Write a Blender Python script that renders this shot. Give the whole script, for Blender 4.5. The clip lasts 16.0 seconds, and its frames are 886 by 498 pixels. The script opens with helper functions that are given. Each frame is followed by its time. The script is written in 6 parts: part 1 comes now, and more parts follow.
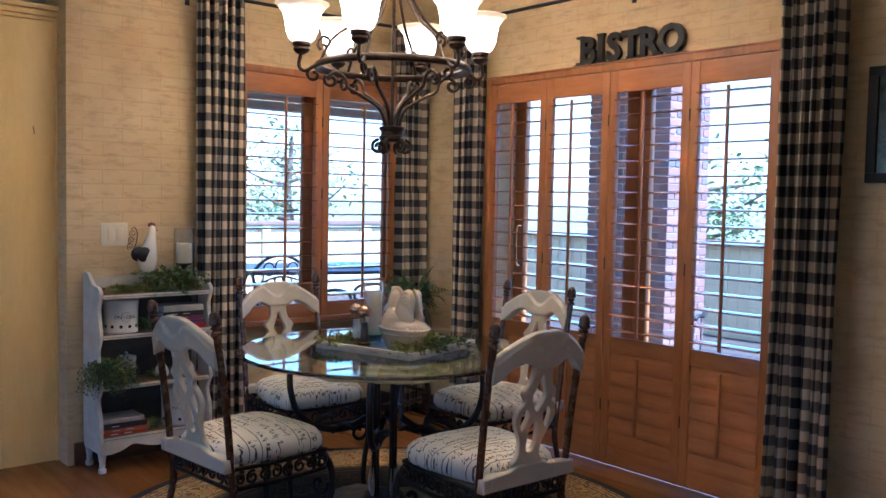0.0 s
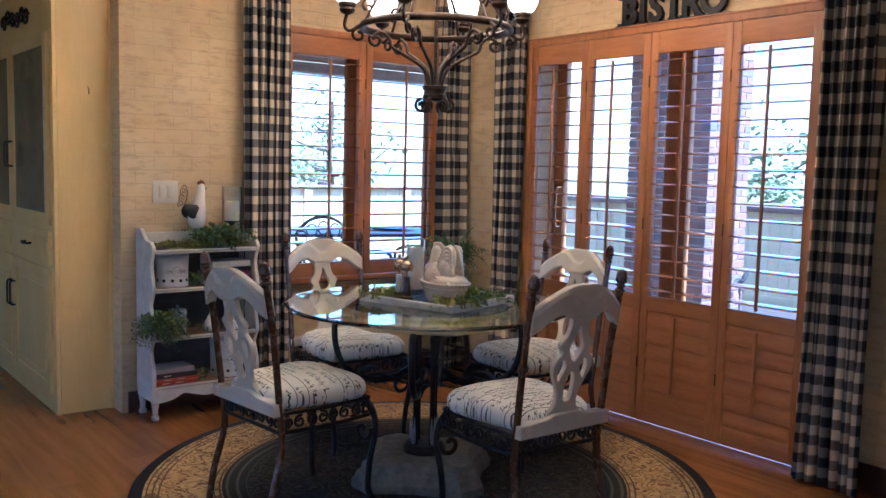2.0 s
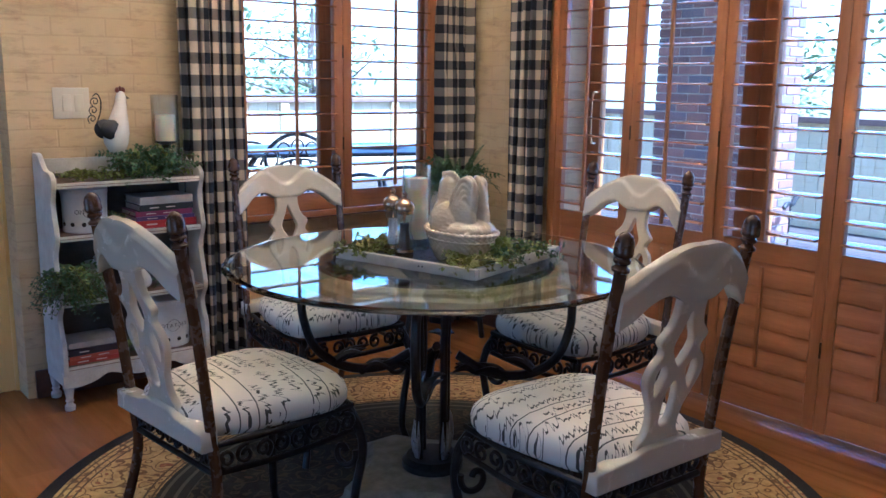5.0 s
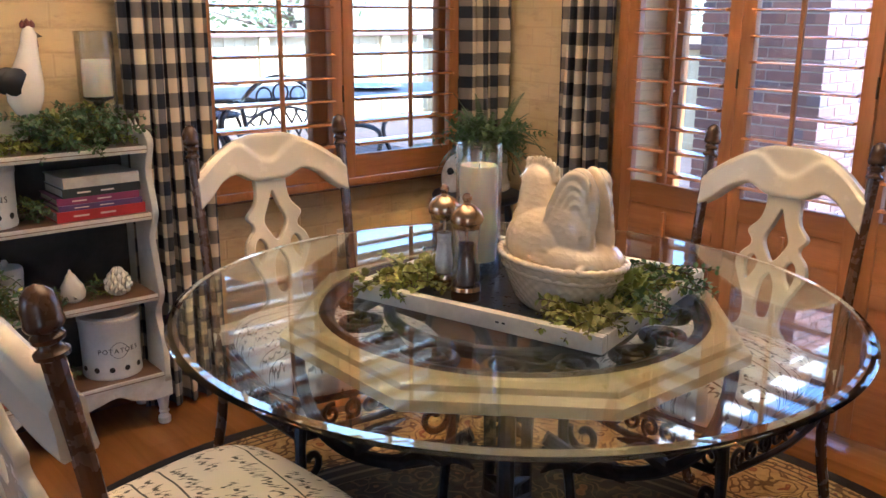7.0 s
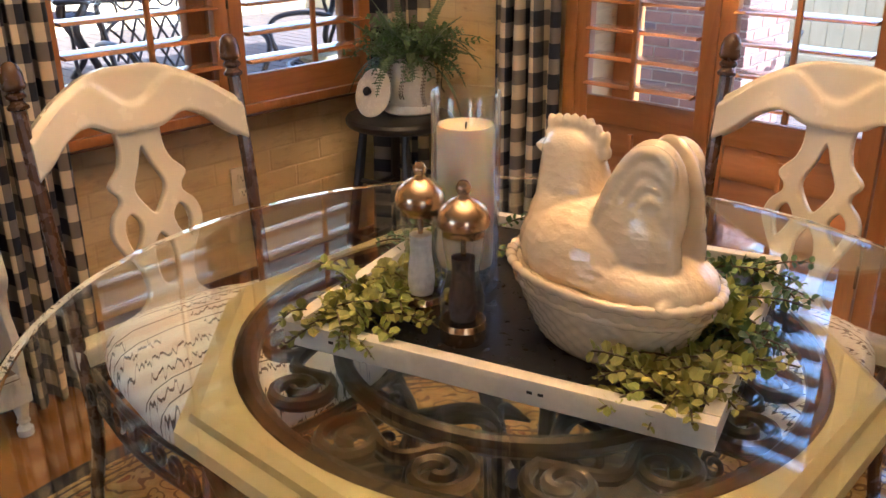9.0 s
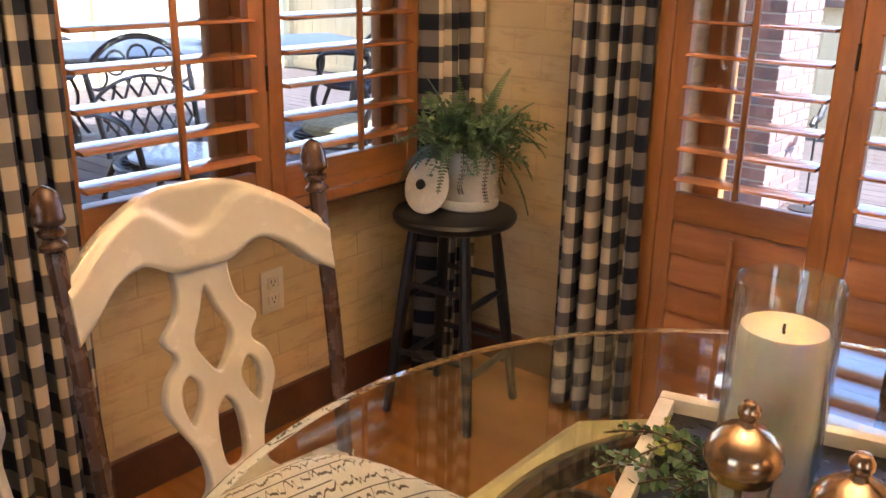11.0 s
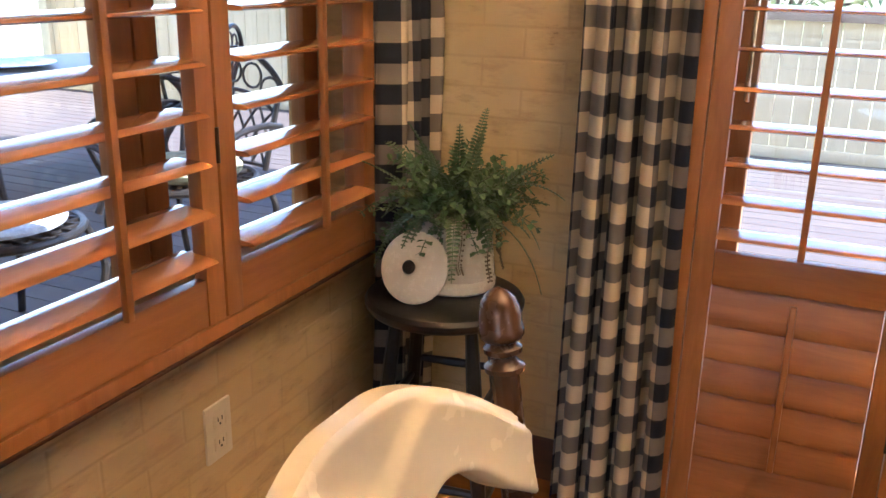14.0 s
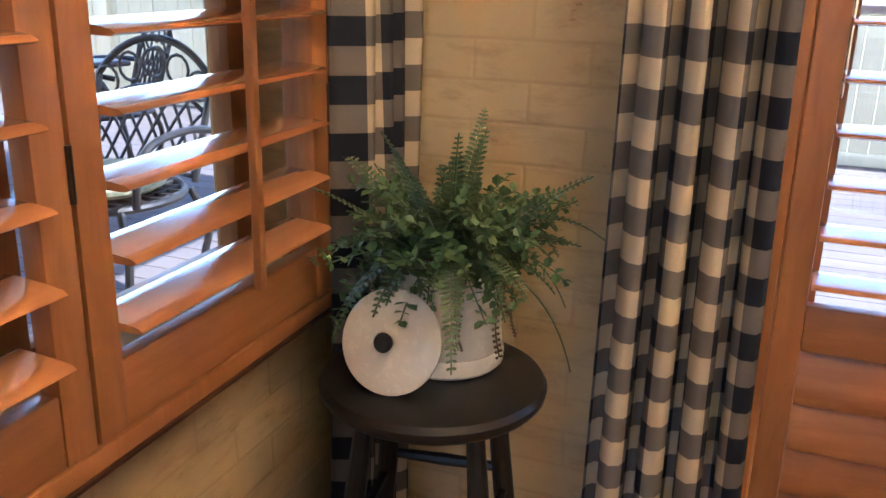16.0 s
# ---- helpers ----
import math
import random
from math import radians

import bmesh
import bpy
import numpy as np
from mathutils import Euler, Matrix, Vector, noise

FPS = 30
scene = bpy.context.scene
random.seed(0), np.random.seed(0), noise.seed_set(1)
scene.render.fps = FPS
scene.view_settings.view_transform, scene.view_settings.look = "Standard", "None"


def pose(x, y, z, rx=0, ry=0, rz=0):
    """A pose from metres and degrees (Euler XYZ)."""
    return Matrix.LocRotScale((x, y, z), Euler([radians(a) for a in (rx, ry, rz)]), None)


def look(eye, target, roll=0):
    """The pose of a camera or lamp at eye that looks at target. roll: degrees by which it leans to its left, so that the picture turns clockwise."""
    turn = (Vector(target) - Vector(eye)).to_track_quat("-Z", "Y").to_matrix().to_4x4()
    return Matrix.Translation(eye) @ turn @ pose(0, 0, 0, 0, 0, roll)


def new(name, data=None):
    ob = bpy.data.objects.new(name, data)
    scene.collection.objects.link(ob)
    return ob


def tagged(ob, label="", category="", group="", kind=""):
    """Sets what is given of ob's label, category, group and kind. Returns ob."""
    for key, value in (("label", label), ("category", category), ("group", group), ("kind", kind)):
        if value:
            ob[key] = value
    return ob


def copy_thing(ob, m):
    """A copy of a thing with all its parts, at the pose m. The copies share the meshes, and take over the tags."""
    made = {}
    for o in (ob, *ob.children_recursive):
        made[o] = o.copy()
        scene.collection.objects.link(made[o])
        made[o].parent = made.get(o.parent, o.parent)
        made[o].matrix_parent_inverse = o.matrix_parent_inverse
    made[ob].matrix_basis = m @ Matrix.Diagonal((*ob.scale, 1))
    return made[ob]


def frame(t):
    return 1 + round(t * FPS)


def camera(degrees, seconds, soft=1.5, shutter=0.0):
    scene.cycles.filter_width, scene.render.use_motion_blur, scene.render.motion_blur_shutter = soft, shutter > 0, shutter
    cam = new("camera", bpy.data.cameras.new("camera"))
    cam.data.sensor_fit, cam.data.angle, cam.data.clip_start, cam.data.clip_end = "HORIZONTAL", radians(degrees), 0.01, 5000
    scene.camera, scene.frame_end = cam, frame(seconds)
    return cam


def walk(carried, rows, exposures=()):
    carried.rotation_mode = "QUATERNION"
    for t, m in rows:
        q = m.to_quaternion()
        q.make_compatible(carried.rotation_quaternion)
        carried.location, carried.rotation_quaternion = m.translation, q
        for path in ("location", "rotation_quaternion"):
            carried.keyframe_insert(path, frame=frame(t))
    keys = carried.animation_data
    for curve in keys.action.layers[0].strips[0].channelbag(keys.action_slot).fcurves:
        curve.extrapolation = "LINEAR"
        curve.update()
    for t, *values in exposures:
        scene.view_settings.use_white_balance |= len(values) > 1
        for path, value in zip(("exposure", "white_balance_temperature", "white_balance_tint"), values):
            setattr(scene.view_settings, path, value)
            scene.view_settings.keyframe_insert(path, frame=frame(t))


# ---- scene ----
cam = camera(53.0, 16.0)
PATH = [
    (0, (0.555, 0.489, 1.388), (1.85, 2.009, 1.277), 1.1),
    (0.5, (0.511, 0.434, 1.377), (1.792, 1.964, 1.237), 1.3),
    (1, (0.488, 0.403, 1.359), (1.738, 1.957, 1.206), 1.3),
    (1.5, (0.474, 0.398, 1.351), (1.709, 1.961, 1.179), 1.4),
    (2, (0.486, 0.419, 1.348), (1.711, 1.988, 1.163), 1.4),
    (2.5, (0.52, 0.492, 1.334), (1.733, 2.07, 1.134), 1.4),
    (3, (0.566, 0.612, 1.329), (1.783, 2.184, 1.115), 1.2),
    (3.5, (0.684, 0.768, 1.305), (1.894, 2.339, 1.045), 0.8),
    (6, (1.429, 1.889, 1.283), (2.674, 3.398, 0.866), 0.7),
    (6.5, (1.529, 2.116, 1.28), (2.772, 3.618, 0.835), 0.6),
    (7, (1.654, 2.307, 1.27), (2.896, 3.788, 0.755), 0.4),
    (7.5, (1.801, 2.478, 1.279), (3.059, 3.93, 0.722), 0.2),
    (8, (1.886, 2.628, 1.274), (3.168, 4.02, 0.628), 0.4),
    (8.5, (1.928, 2.761, 1.27), (3.284, 4.056, 0.574), -0.2),
    (9, (1.961, 2.828, 1.257), (3.329, 4.082, 0.511), -0.3),
    (9.5, (2.015, 2.923, 1.252), (3.385, 4.171, 0.499), -0.0),
    (10, (2.08, 3.046, 1.268), (3.464, 4.316, 0.583), 0.4),
    (12.3, (2.063, 3.628, 1.288), (3.636, 4.709, 0.689), 1.6),
    (12.5, (2.072, 3.671, 1.301), (3.668, 4.714, 0.697), 1.9),
    (13, (2.098, 3.81, 1.306), (3.806, 4.657, 0.704), 2.0),
    (13.5, (2.131, 3.973, 1.292), (3.876, 4.735, 0.683), 1.8),
    (14, (2.27, 4.068, 1.281), (4.008, 4.844, 0.668), 1.1),
    (14.5, (2.434, 4.129, 1.268), (4.164, 4.902, 0.628), 1.1),
    (15, (2.579, 4.24, 1.231), (4.322, 4.994, 0.605), 1.0),
    (15.5, (2.698, 4.34, 1.221), (4.463, 5.032, 0.585), 0.7),
    (16, (2.769, 4.354, 1.197), (4.55, 5.023, 0.58), 1.3),
]
EXPO = [(0.0, 2.15, 4200, 13), (2.0, 2.4, 4150, 15), (3.5, 2.48, 4000, 13), (6.0, 2.65, 4000, 12), (7.0, 2.83, 4900, 16), (8.5, 2.9, 5300, 17), (10.0, 2.87, 5750, 19), (12.5, 2.82, 5400, 17), (13.5, 2.8, 5450, 17), (14.3, 3.0, 5450, 16), (16.0, 3.02, 5050, 14)]
walk(cam, [(t, look(e, g, r)) for t, e, g, r in PATH], EXPO)

# ---- world and lights ----
world = bpy.data.worlds.new("sky")
scene.world = world
world.use_nodes = True
_wn = world.node_tree.nodes
_sky = _wn.new("ShaderNodeTexSky")
_sky.sky_type = 'NISHITA'
_sky.sun_disc = False
_sky.sun_elevation = radians(56)
_sky.sun_rotation = radians(174)
world.node_tree.links.new(_sky.outputs[0], _wn["Background"].inputs[0])
_wn["Background"].inputs[1].default_value = 0.15
SUN_DIR = Vector((0.06, -0.55, 0.83))
_sun = new("sun", bpy.data.lights.new("sun", 'SUN'))
_sun.data.energy, _sun.data.angle, _sun.data.color = 5.0, radians(0.5), (1.0, 0.95, 0.86)
_sun.matrix_world = look(SUN_DIR * 20, (0, 0, 0))
LAMP_POWER = 6.6
LAMP_COLOR = (1.0, 0.68, 0.36)


# ---- materials ----
def rgb(c):
    return (c[0], c[1], c[2], 1.0)


class Mat:
    """A node material with short ways to add nodes."""

    def __init__(self, name, rough=0.5, metal=0.0, base=(0.5, 0.5, 0.5)):
        self.m = bpy.data.materials.new(name)
        self.m.use_nodes = True
        self.nt = self.m.node_tree
        self.b = self.nt.nodes["Principled BSDF"]
        self.b.inputs["Roughness"].default_value = rough
        self.b.inputs["Metallic"].default_value = metal
        self.b.inputs["Base Color"].default_value = rgb(base)
        self._co = None

    def node(self, kind, **kw):
        n = self.nt.nodes.new("ShaderNode" + kind)
        for k, v in kw.items():
            if k == "op":
                n.operation = v
            elif k == "blend":
                n.data_type, n.blend_type = 'RGBA', v
        return n

    def link(self, a, b):
        self.nt.links.new(a, b)

    def coord(self, scale=(1, 1, 1), kind="Object"):
        c = self.node("TexCoord")
        mp = self.node("Mapping")
        mp.inputs["Scale"].default_value = scale
        self.link(c.outputs[kind], mp.inputs[0])
        return mp.outputs[0]

    def noise(self, scale, detail=4, rough=0.55, co=None, stretch=(1, 1, 1), distort=0.0):
        n = self.node("TexNoise")
        n.inputs["Scale"].default_value = scale
        n.inputs["Detail"].default_value = detail
        n.inputs["Roughness"].default_value = rough
        n.inputs["Distortion"].default_value = distort
        self.link(co if co is not None else self.coord(stretch), n.inputs["Vector"])
        return n.outputs[0]

    def ramp(self, fac, stops):
        r = self.node("ValToRGB")
        e = r.color_ramp.elements
        while len(e) < len(stops):
            e.new(0.5)
        for el, (p, c) in zip(e, stops):
            el.position, el.color = p, rgb(c) if not isinstance(c, float) else (c, c, c, 1)
        self.link(fac, r.inputs[0])
        return r.outputs[0]

    def math(self, op, a, b=None, c=None):
        n = self.node("Math", op=op)
        for i, v in enumerate((a, b, c)):
            if v is None:
                continue
            if isinstance(v, (int, float)):
                n.inputs[i].default_value = v
            else:
                self.link(v, n.inputs[i])
        return n.outputs[0]

    def mix(self, fac, a, b, blend='MIX'):
        n = self.node("Mix", blend=blend)
        for sock, v in ((n.inputs[0], fac), (n.inputs[6], a), (n.inputs[7], b)):
            if isinstance(v, (int, float)):
                sock.default_value = v
            elif isinstance(v, tuple):
                sock.default_value = rgb(v)
            else:
                self.link(v, sock)
        return n.outputs[2]

    def color(self, out):
        self.link(out, self.b.inputs["Base Color"])
        return self

    def rough(self, out):
        self.link(out, self.b.inputs["Roughness"])
        return self

    def bump(self, h, strength=0.2, dist=0.002):
        n = self.node("Bump")
        n.inputs["Strength"].default_value = strength
        n.inputs["Distance"].default_value = dist
        self.link(h, n.inputs["Height"])
        self.link(n.outputs[0], self.b.inputs["Normal"])
        return self

    def xyz(self, co):
        s = self.node("SeparateXYZ")
        self.link(co, s.inputs[0])
        return s.outputs


def surf(name, c1, c2, scale=12, rough=0.5, metal=0.0, stretch=(1, 1, 1), bump=0.15, fine=90, lo=0.35, hi=0.65):
    """Two colours blended by noise at two scales, with fine relief and uneven gloss."""
    m = Mat(name, rough, metal)
    big = m.noise(scale, 5, 0.6, stretch=stretch)
    small = m.noise(fine, 3, 0.6, stretch=stretch)
    f = m.math('ADD', m.math('MULTIPLY', big, 0.75), m.math('MULTIPLY', small, 0.25))
    m.color(m.ramp(f, [(lo, c1), (hi, c2)]))
    m.rough(m.math('ADD', m.math('MULTIPLY', small, 0.25), rough - 0.12))
    if bump:
        m.bump(small, bump, 0.001)
    return m.m


def wood(name, c1, c2, along='z', rough=0.4, scale=6, bump=0.12):
    st = {'x': (0.12, 1, 1), 'y': (1, 0.12, 1), 'z': (1, 1, 0.12)}[along]
    m = Mat(name, rough)
    oi = m.node("ObjectInfo")
    co = m.node("VectorMath", op='ADD')
    m.link(m.coord(st), co.inputs[0])
    rnd = m.node("CombineXYZ")
    for i in range(3):
        m.link(m.math('MULTIPLY', oi.outputs["Random"], 7.3 + i), rnd.inputs[i])
    m.link(rnd.outputs[0], co.inputs[1])
    g = m.noise(scale * 6, 6, 0.65, co=co.outputs[0], distort=0.8)
    b = m.noise(scale, 3, 0.5, co=co.outputs[0])
    f = m.math('ADD', m.math('MULTIPLY', g, 0.6), m.math('MULTIPLY', b, 0.4))
    f = m.math('ADD', f, m.math('MULTIPLY', m.math('SUBTRACT', oi.outputs["Random"], 0.5), 0.10))
    m.color(m.ramp(f, [(0.32, c1), (0.68, c2)]))
    m.rough(m.math('ADD', m.math('MULTIPLY', b, 0.3), rough - 0.15))
    m.bump(g, bump, 0.001)
    return m.m


def wall_material():
    m = Mat("faux_brick_plaster", 0.75)
    co = m.coord()
    x, y, z = m.xyz(co)
    uv = m.node("CombineXYZ")
    m.link(m.math('ADD', x, y), uv.inputs[0])
    m.link(z, uv.inputs[1])
    wob = m.noise(3.0, 2, co=co)
    br = m.node("TexBrick")
    br.inputs["Scale"].default_value = 1.0
    br.inputs["Brick Width"].default_value = 0.205
    br.inputs["Row Height"].default_value = 0.072
    br.inputs["Mortar Size"].default_value = 0.006
    br.inputs["Mortar Smooth"].default_value = 1.0
    br.inputs["Color1"].default_value = (0.1, 0.1, 0.1, 1)
    br.inputs["Color2"].default_value = (0.9, 0.9, 0.9, 1)
    br.inputs["Mortar"].default_value = (0.5, 0.5, 0.5, 1)
    wv = m.node("VectorMath", op='ADD')
    m.link(uv.outputs[0], wv.inputs[0])
    w2 = m.node("CombineXYZ")
    m.link(m.math('MULTIPLY', wob, 0.02), w2.inputs[0])
    m.link(m.math('MULTIPLY', wob, 0.012), w2.inputs[1])
    m.link(w2.outputs[0], wv.inputs[1])
    m.link(wv.outputs[0], br.inputs["Vector"])
    streak = m.noise(9, 6, 0.65, stretch=(1, 1, 3.2))
    blot = m.noise(2.2, 4, 0.6, co=co)
    base = m.ramp(blot, [(0.3, (0.51, 0.36, 0.17)), (0.7, (0.65, 0.495, 0.26))])
    base = m.mix(m.math('MULTIPLY', br.outputs[0], 0.22), base, (0.73, 0.60, 0.36))
    stain = m.ramp(streak, [(0.50, 0.0), (0.68, 1.0)])
    base = m.mix(m.math('MULTIPLY', stain, 0.62), base, (0.40, 0.27, 0.15))
    speck = m.ramp(m.noise(38, 3, 0.7, stretch=(1, 1, 2.5)), [(0.61, 0.0), (0.70, 1.0)])
    base = m.mix(m.math('MULTIPLY', m.math('MULTIPLY', speck, stain), 0.6), base, (0.20, 0.12, 0.07))
    base = m.mix(m.math('MULTIPLY', br.outputs["Fac"], 0.34), base, (0.42, 0.29, 0.16))
    m.color(base)
    h = m.math('SUBTRACT', m.math('MULTIPLY', m.noise(60, 4, 0.6, co=co), 0.35), br.outputs["Fac"])
    m.bump(h, 0.28, 0.003)
    return m.m


def gingham(name):
    m = Mat(name, 0.85)
    u, v, _ = m.xyz(m.coord(kind="UV"))
    P = 0.089

    def stripe(s):
        f = m.math('FRACT', m.math('DIVIDE', s, P))
        return m.math('LESS_THAN', f, 0.5)
    a, b = stripe(u), stripe(v)
    s = m.math('MULTIPLY', m.math('ADD', a, b), 0.5)
    weave = m.noise(420, 2, 0.5, kind_co(m))
    col = m.ramp(s, [(0.0, (0.62, 0.50, 0.33)), (0.5, (0.170, 0.145, 0.125)), (1.0, (0.004, 0.007, 0.017))])
    m.color(m.mix(m.math('MULTIPLY', weave, 0.15), col, (0.02, 0.02, 0.02)))
    m.bump(weave, 0.25, 0.001)
    return m.m


def kind_co(m):
    return m.coord(kind="UV")


def script_fabric():
    """Cream cloth printed with rows of cursive strokes and ruled lines."""
    m = Mat("script_print_fabric", 0.8)
    co = m.coord()
    x, y, z = m.xyz(co)
    n1 = m.noise(6.0, 2, 0.5, co=co)
    row = 0.050
    yy = m.math('ADD', m.math('ADD', y, m.math('MULTIPLY', x, 0.12)), m.math('MULTIPLY', n1, 0.014))
    v = m.math('DIVIDE', yy, row)
    cell = m.math('FLOOR', v)
    lv = m.math('SUBTRACT', m.math('FRACT', v), 0.5)
    xs = m.math('ADD', x, m.math('MULTIPLY', lv, -0.026))
    cv = m.node("CombineXYZ")
    m.link(m.math('MULTIPLY', xs, 42.0), cv.inputs[0])
    m.link(m.math('MULTIPLY', cell, 13.7), cv.inputs[1])
    amp = m.noise(1.0, 2, 0.7, co=cv.outputs[0])
    cw = m.node("CombineXYZ")
    m.link(m.math('MULTIPLY', xs, 95.0), cw.inputs[0])
    m.link(m.math('MULTIPLY', cell, 5.1), cw.inputs[1])
    jit = m.noise(1.0, 1, 0.5, co=cw.outputs[0])
    ph = m.math('ADD', m.math('MULTIPLY', xs, 390.0), m.math('MULTIPLY', jit, 13.0))
    a2 = m.math('MULTIPLY', m.math('SUBTRACT', amp, 0.30), 0.85)
    wave = m.math('MULTIPLY', m.math('ADD', m.math('SINE', ph), m.math('MULTIPLY', m.math('SINE', m.math('MULTIPLY', ph, 0.43)), 0.6)), a2)
    dist = m.math('ABSOLUTE', m.math('SUBTRACT', lv, wave))
    ink = m.math('LESS_THAN', dist, m.math('ADD', m.math('MULTIPLY', jit, 0.10), 0.025))
    cg = m.node("CombineXYZ")
    m.link(m.math('MULTIPLY', x, 9.0), cg.inputs[0])
    m.link(m.math('MULTIPLY', cell, 3.3), cg.inputs[1])
    gap = m.math('GREATER_THAN', m.noise(1.0, 1, 0.5, co=cg.outputs[0]), 0.44)
    ink = m.math('MULTIPLY', ink, gap)
    ruled = m.math('LESS_THAN', m.math('ABSOLUTE', m.math('ADD', lv, 0.44)), 0.035)
    pick = m.math('GREATER_THAN', m.noise(1.0, 0, 0.5, co=cv_cell(m, cell, x)), 0.5)
    ink = m.math('MAXIMUM', ink, m.math('MULTIPLY', ruled, pick))
    cloth = m.ramp(m.noise(5, 3, 0.5, co=co), [(0.3, (0.66, 0.60, 0.50)), (0.7, (0.78, 0.73, 0.63))])
    m.color(m.mix(m.math('MULTIPLY', ink, 0.93), cloth, (0.02, 0.018, 0.016)))
    m.bump(m.noise(700, 2, 0.5, co=co), 0.2, 0.0006)
    return m.m


def cv_cell(m, cell, x):
    c = m.node("CombineXYZ")
    m.link(m.math('MULTIPLY', cell, 2.37), c.inputs[0])
    m.link(m.math('MULTIPLY', x, 2.5), c.inputs[1])
    return c.outputs[0]


def rug_material():
    m = Mat("woven_rug", 0.95)
    co = m.coord()
    x, y, z = m.xyz(co)
    r = m.math('SQRT', m.math('ADD', m.math('MULTIPLY', x, x), m.math('MULTIPLY', y, y)))
    vor = m.node("TexVoronoi")
    vor.inputs["Scale"].default_value = 13
    wv = m.node("VectorMath", op='ADD')
    m.link(co, wv.inputs[0])
    nz = m.node("TexNoise")
    nz.inputs["Scale"].default_value = 9
    m.link(co, nz.inputs["Vector"])
    sc = m.node("VectorMath", op='SCALE')
    sc.inputs[3].default_value = 0.16
    m.link(nz.outputs[1], sc.inputs[0])
    m.link(sc.outputs[0], wv.inputs[1])
    m.link(wv.outputs[0], vor.inputs["Vector"])
    d = vor.outputs["Distance"]
    rings = m.math('ABSOLUTE', m.math('SUBTRACT', m.math('FRACT', m.math('MULTIPLY', d, 3.4)), 0.5))
    vine = m.math('LESS_THAN', rings, 0.13)
    gold = m.ramp(m.noise(30, 3, 0.6, co=co), [(0.35, (0.34, 0.21, 0.07)), (0.65, (0.52, 0.35, 0.13))])
    gold = m.mix(m.math('MULTIPLY', vine, 0.85), gold, (0.10, 0.045, 0.02))
    petals = m.math('LESS_THAN', d, 0.17)
    gold = m.mix(m.math('MULTIPLY', petals, 0.7), gold, (0.25, 0.07, 0.03))
    dark = m.ramp(m.noise(22, 3, 0.6, co=co), [(0.4, (0.012, 0.011, 0.010)), (0.7, (0.035, 0.035, 0.028))])
    dark = m.mix(m.math('MULTIPLY', vine, 0.30), dark, (0.20, 0.13, 0.06))
    dark = m.mix(m.math('MULTIPLY', petals, 0.5), dark, (0.16, 0.07, 0.035))
    stripes = m.math('LESS_THAN', m.math('FRACT', m.math('MULTIPLY', r, 24.0)), 0.3)
    band = m.mix(m.math('MULTIPLY', stripes, 0.6), (0.02, 0.02, 0.018), (0.16, 0.14, 0.09))
    edge1 = m.mix(m.math('LESS_THAN', m.math('ABSOLUTE', m.math('SUBTRACT', m.math('FRACT', m.math('MULTIPLY', r, 42.0)), 0.5)), 0.16), gold, (0.10, 0.06, 0.03))
    c = m.mix(m.math('GREATER_THAN', r, 0.76), dark, band)
    c = m.mix(m.math('GREATER_THAN', r, 0.86), c, edge1)
    c = m.mix(m.math('GREATER_THAN', r, 0.91), c, gold)
    c = m.mix(m.math('GREATER_THAN', r, 1.10), c, edge1)
    c = m.mix(m.math('GREATER_THAN', r, 1.17), c, (0.012, 0.010, 0.009))
    m.color(c)
    m.bump(m.noise(260, 3, 0.6, co=co), 0.5, 0.003)
    return m.m


def floor_material():
    m = Mat("stained_wood_floor", 0.28)
    co = m.coord()
    x, y, z = m.xyz(co)
    bx = m.math('FLOOR', m.math('DIVIDE', x, 0.127))
    off = m.math('MULTIPLY', m.math('FRACT', m.math('MULTIPLY', bx, 0.618)), 1.3)
    by = m.math('FLOOR', m.math('DIVIDE', m.math('ADD', y, off), 1.3))
    idv = m.node("CombineXYZ")
    m.link(bx, idv.inputs[0])
    m.link(by, idv.inputs[1])
    wn = m.node("TexWhiteNoise")
    m.link(idv.outputs[0], wn.inputs["Vector"])
    g = m.noise(20, 4, 0.55, stretch=(1, 0.07, 1), distort=0.5)
    b = m.noise(1.6, 3, 0.5, co=co)
    f = m.math('ADD', m.math('MULTIPLY', g, 0.5), m.math('MULTIPLY', b, 0.28))
    f = m.math('ADD', f, m.math('MULTIPLY', wn.outputs["Value"], 0.14))
    m.color(m.ramp(f, [(0.28, (0.17, 0.064, 0.013)), (0.52, (0.28, 0.118, 0.026)), (0.75, (0.38, 0.178, 0.044))]))
    gx = m.math('LESS_THAN', m.math('FRACT', m.math('DIVIDE', x, 0.127)), 0.018)
    m.rough(m.math('ADD', m.math('MULTIPLY', b, 0.12), 0.14))
    m.bump(m.math('SUBTRACT', m.math('MULTIPLY', g, 0.2), gx), 0.15, 0.001)
    return m.m


def glass(name, tint=(1, 1, 1), rough=0.0):
    m = Mat(name, rough, 0.0, tint)
    m.b.inputs["Transmission Weight"].default_value = 1.0
    m.b.inputs["IOR"].default_value = 1.52
    return m.m


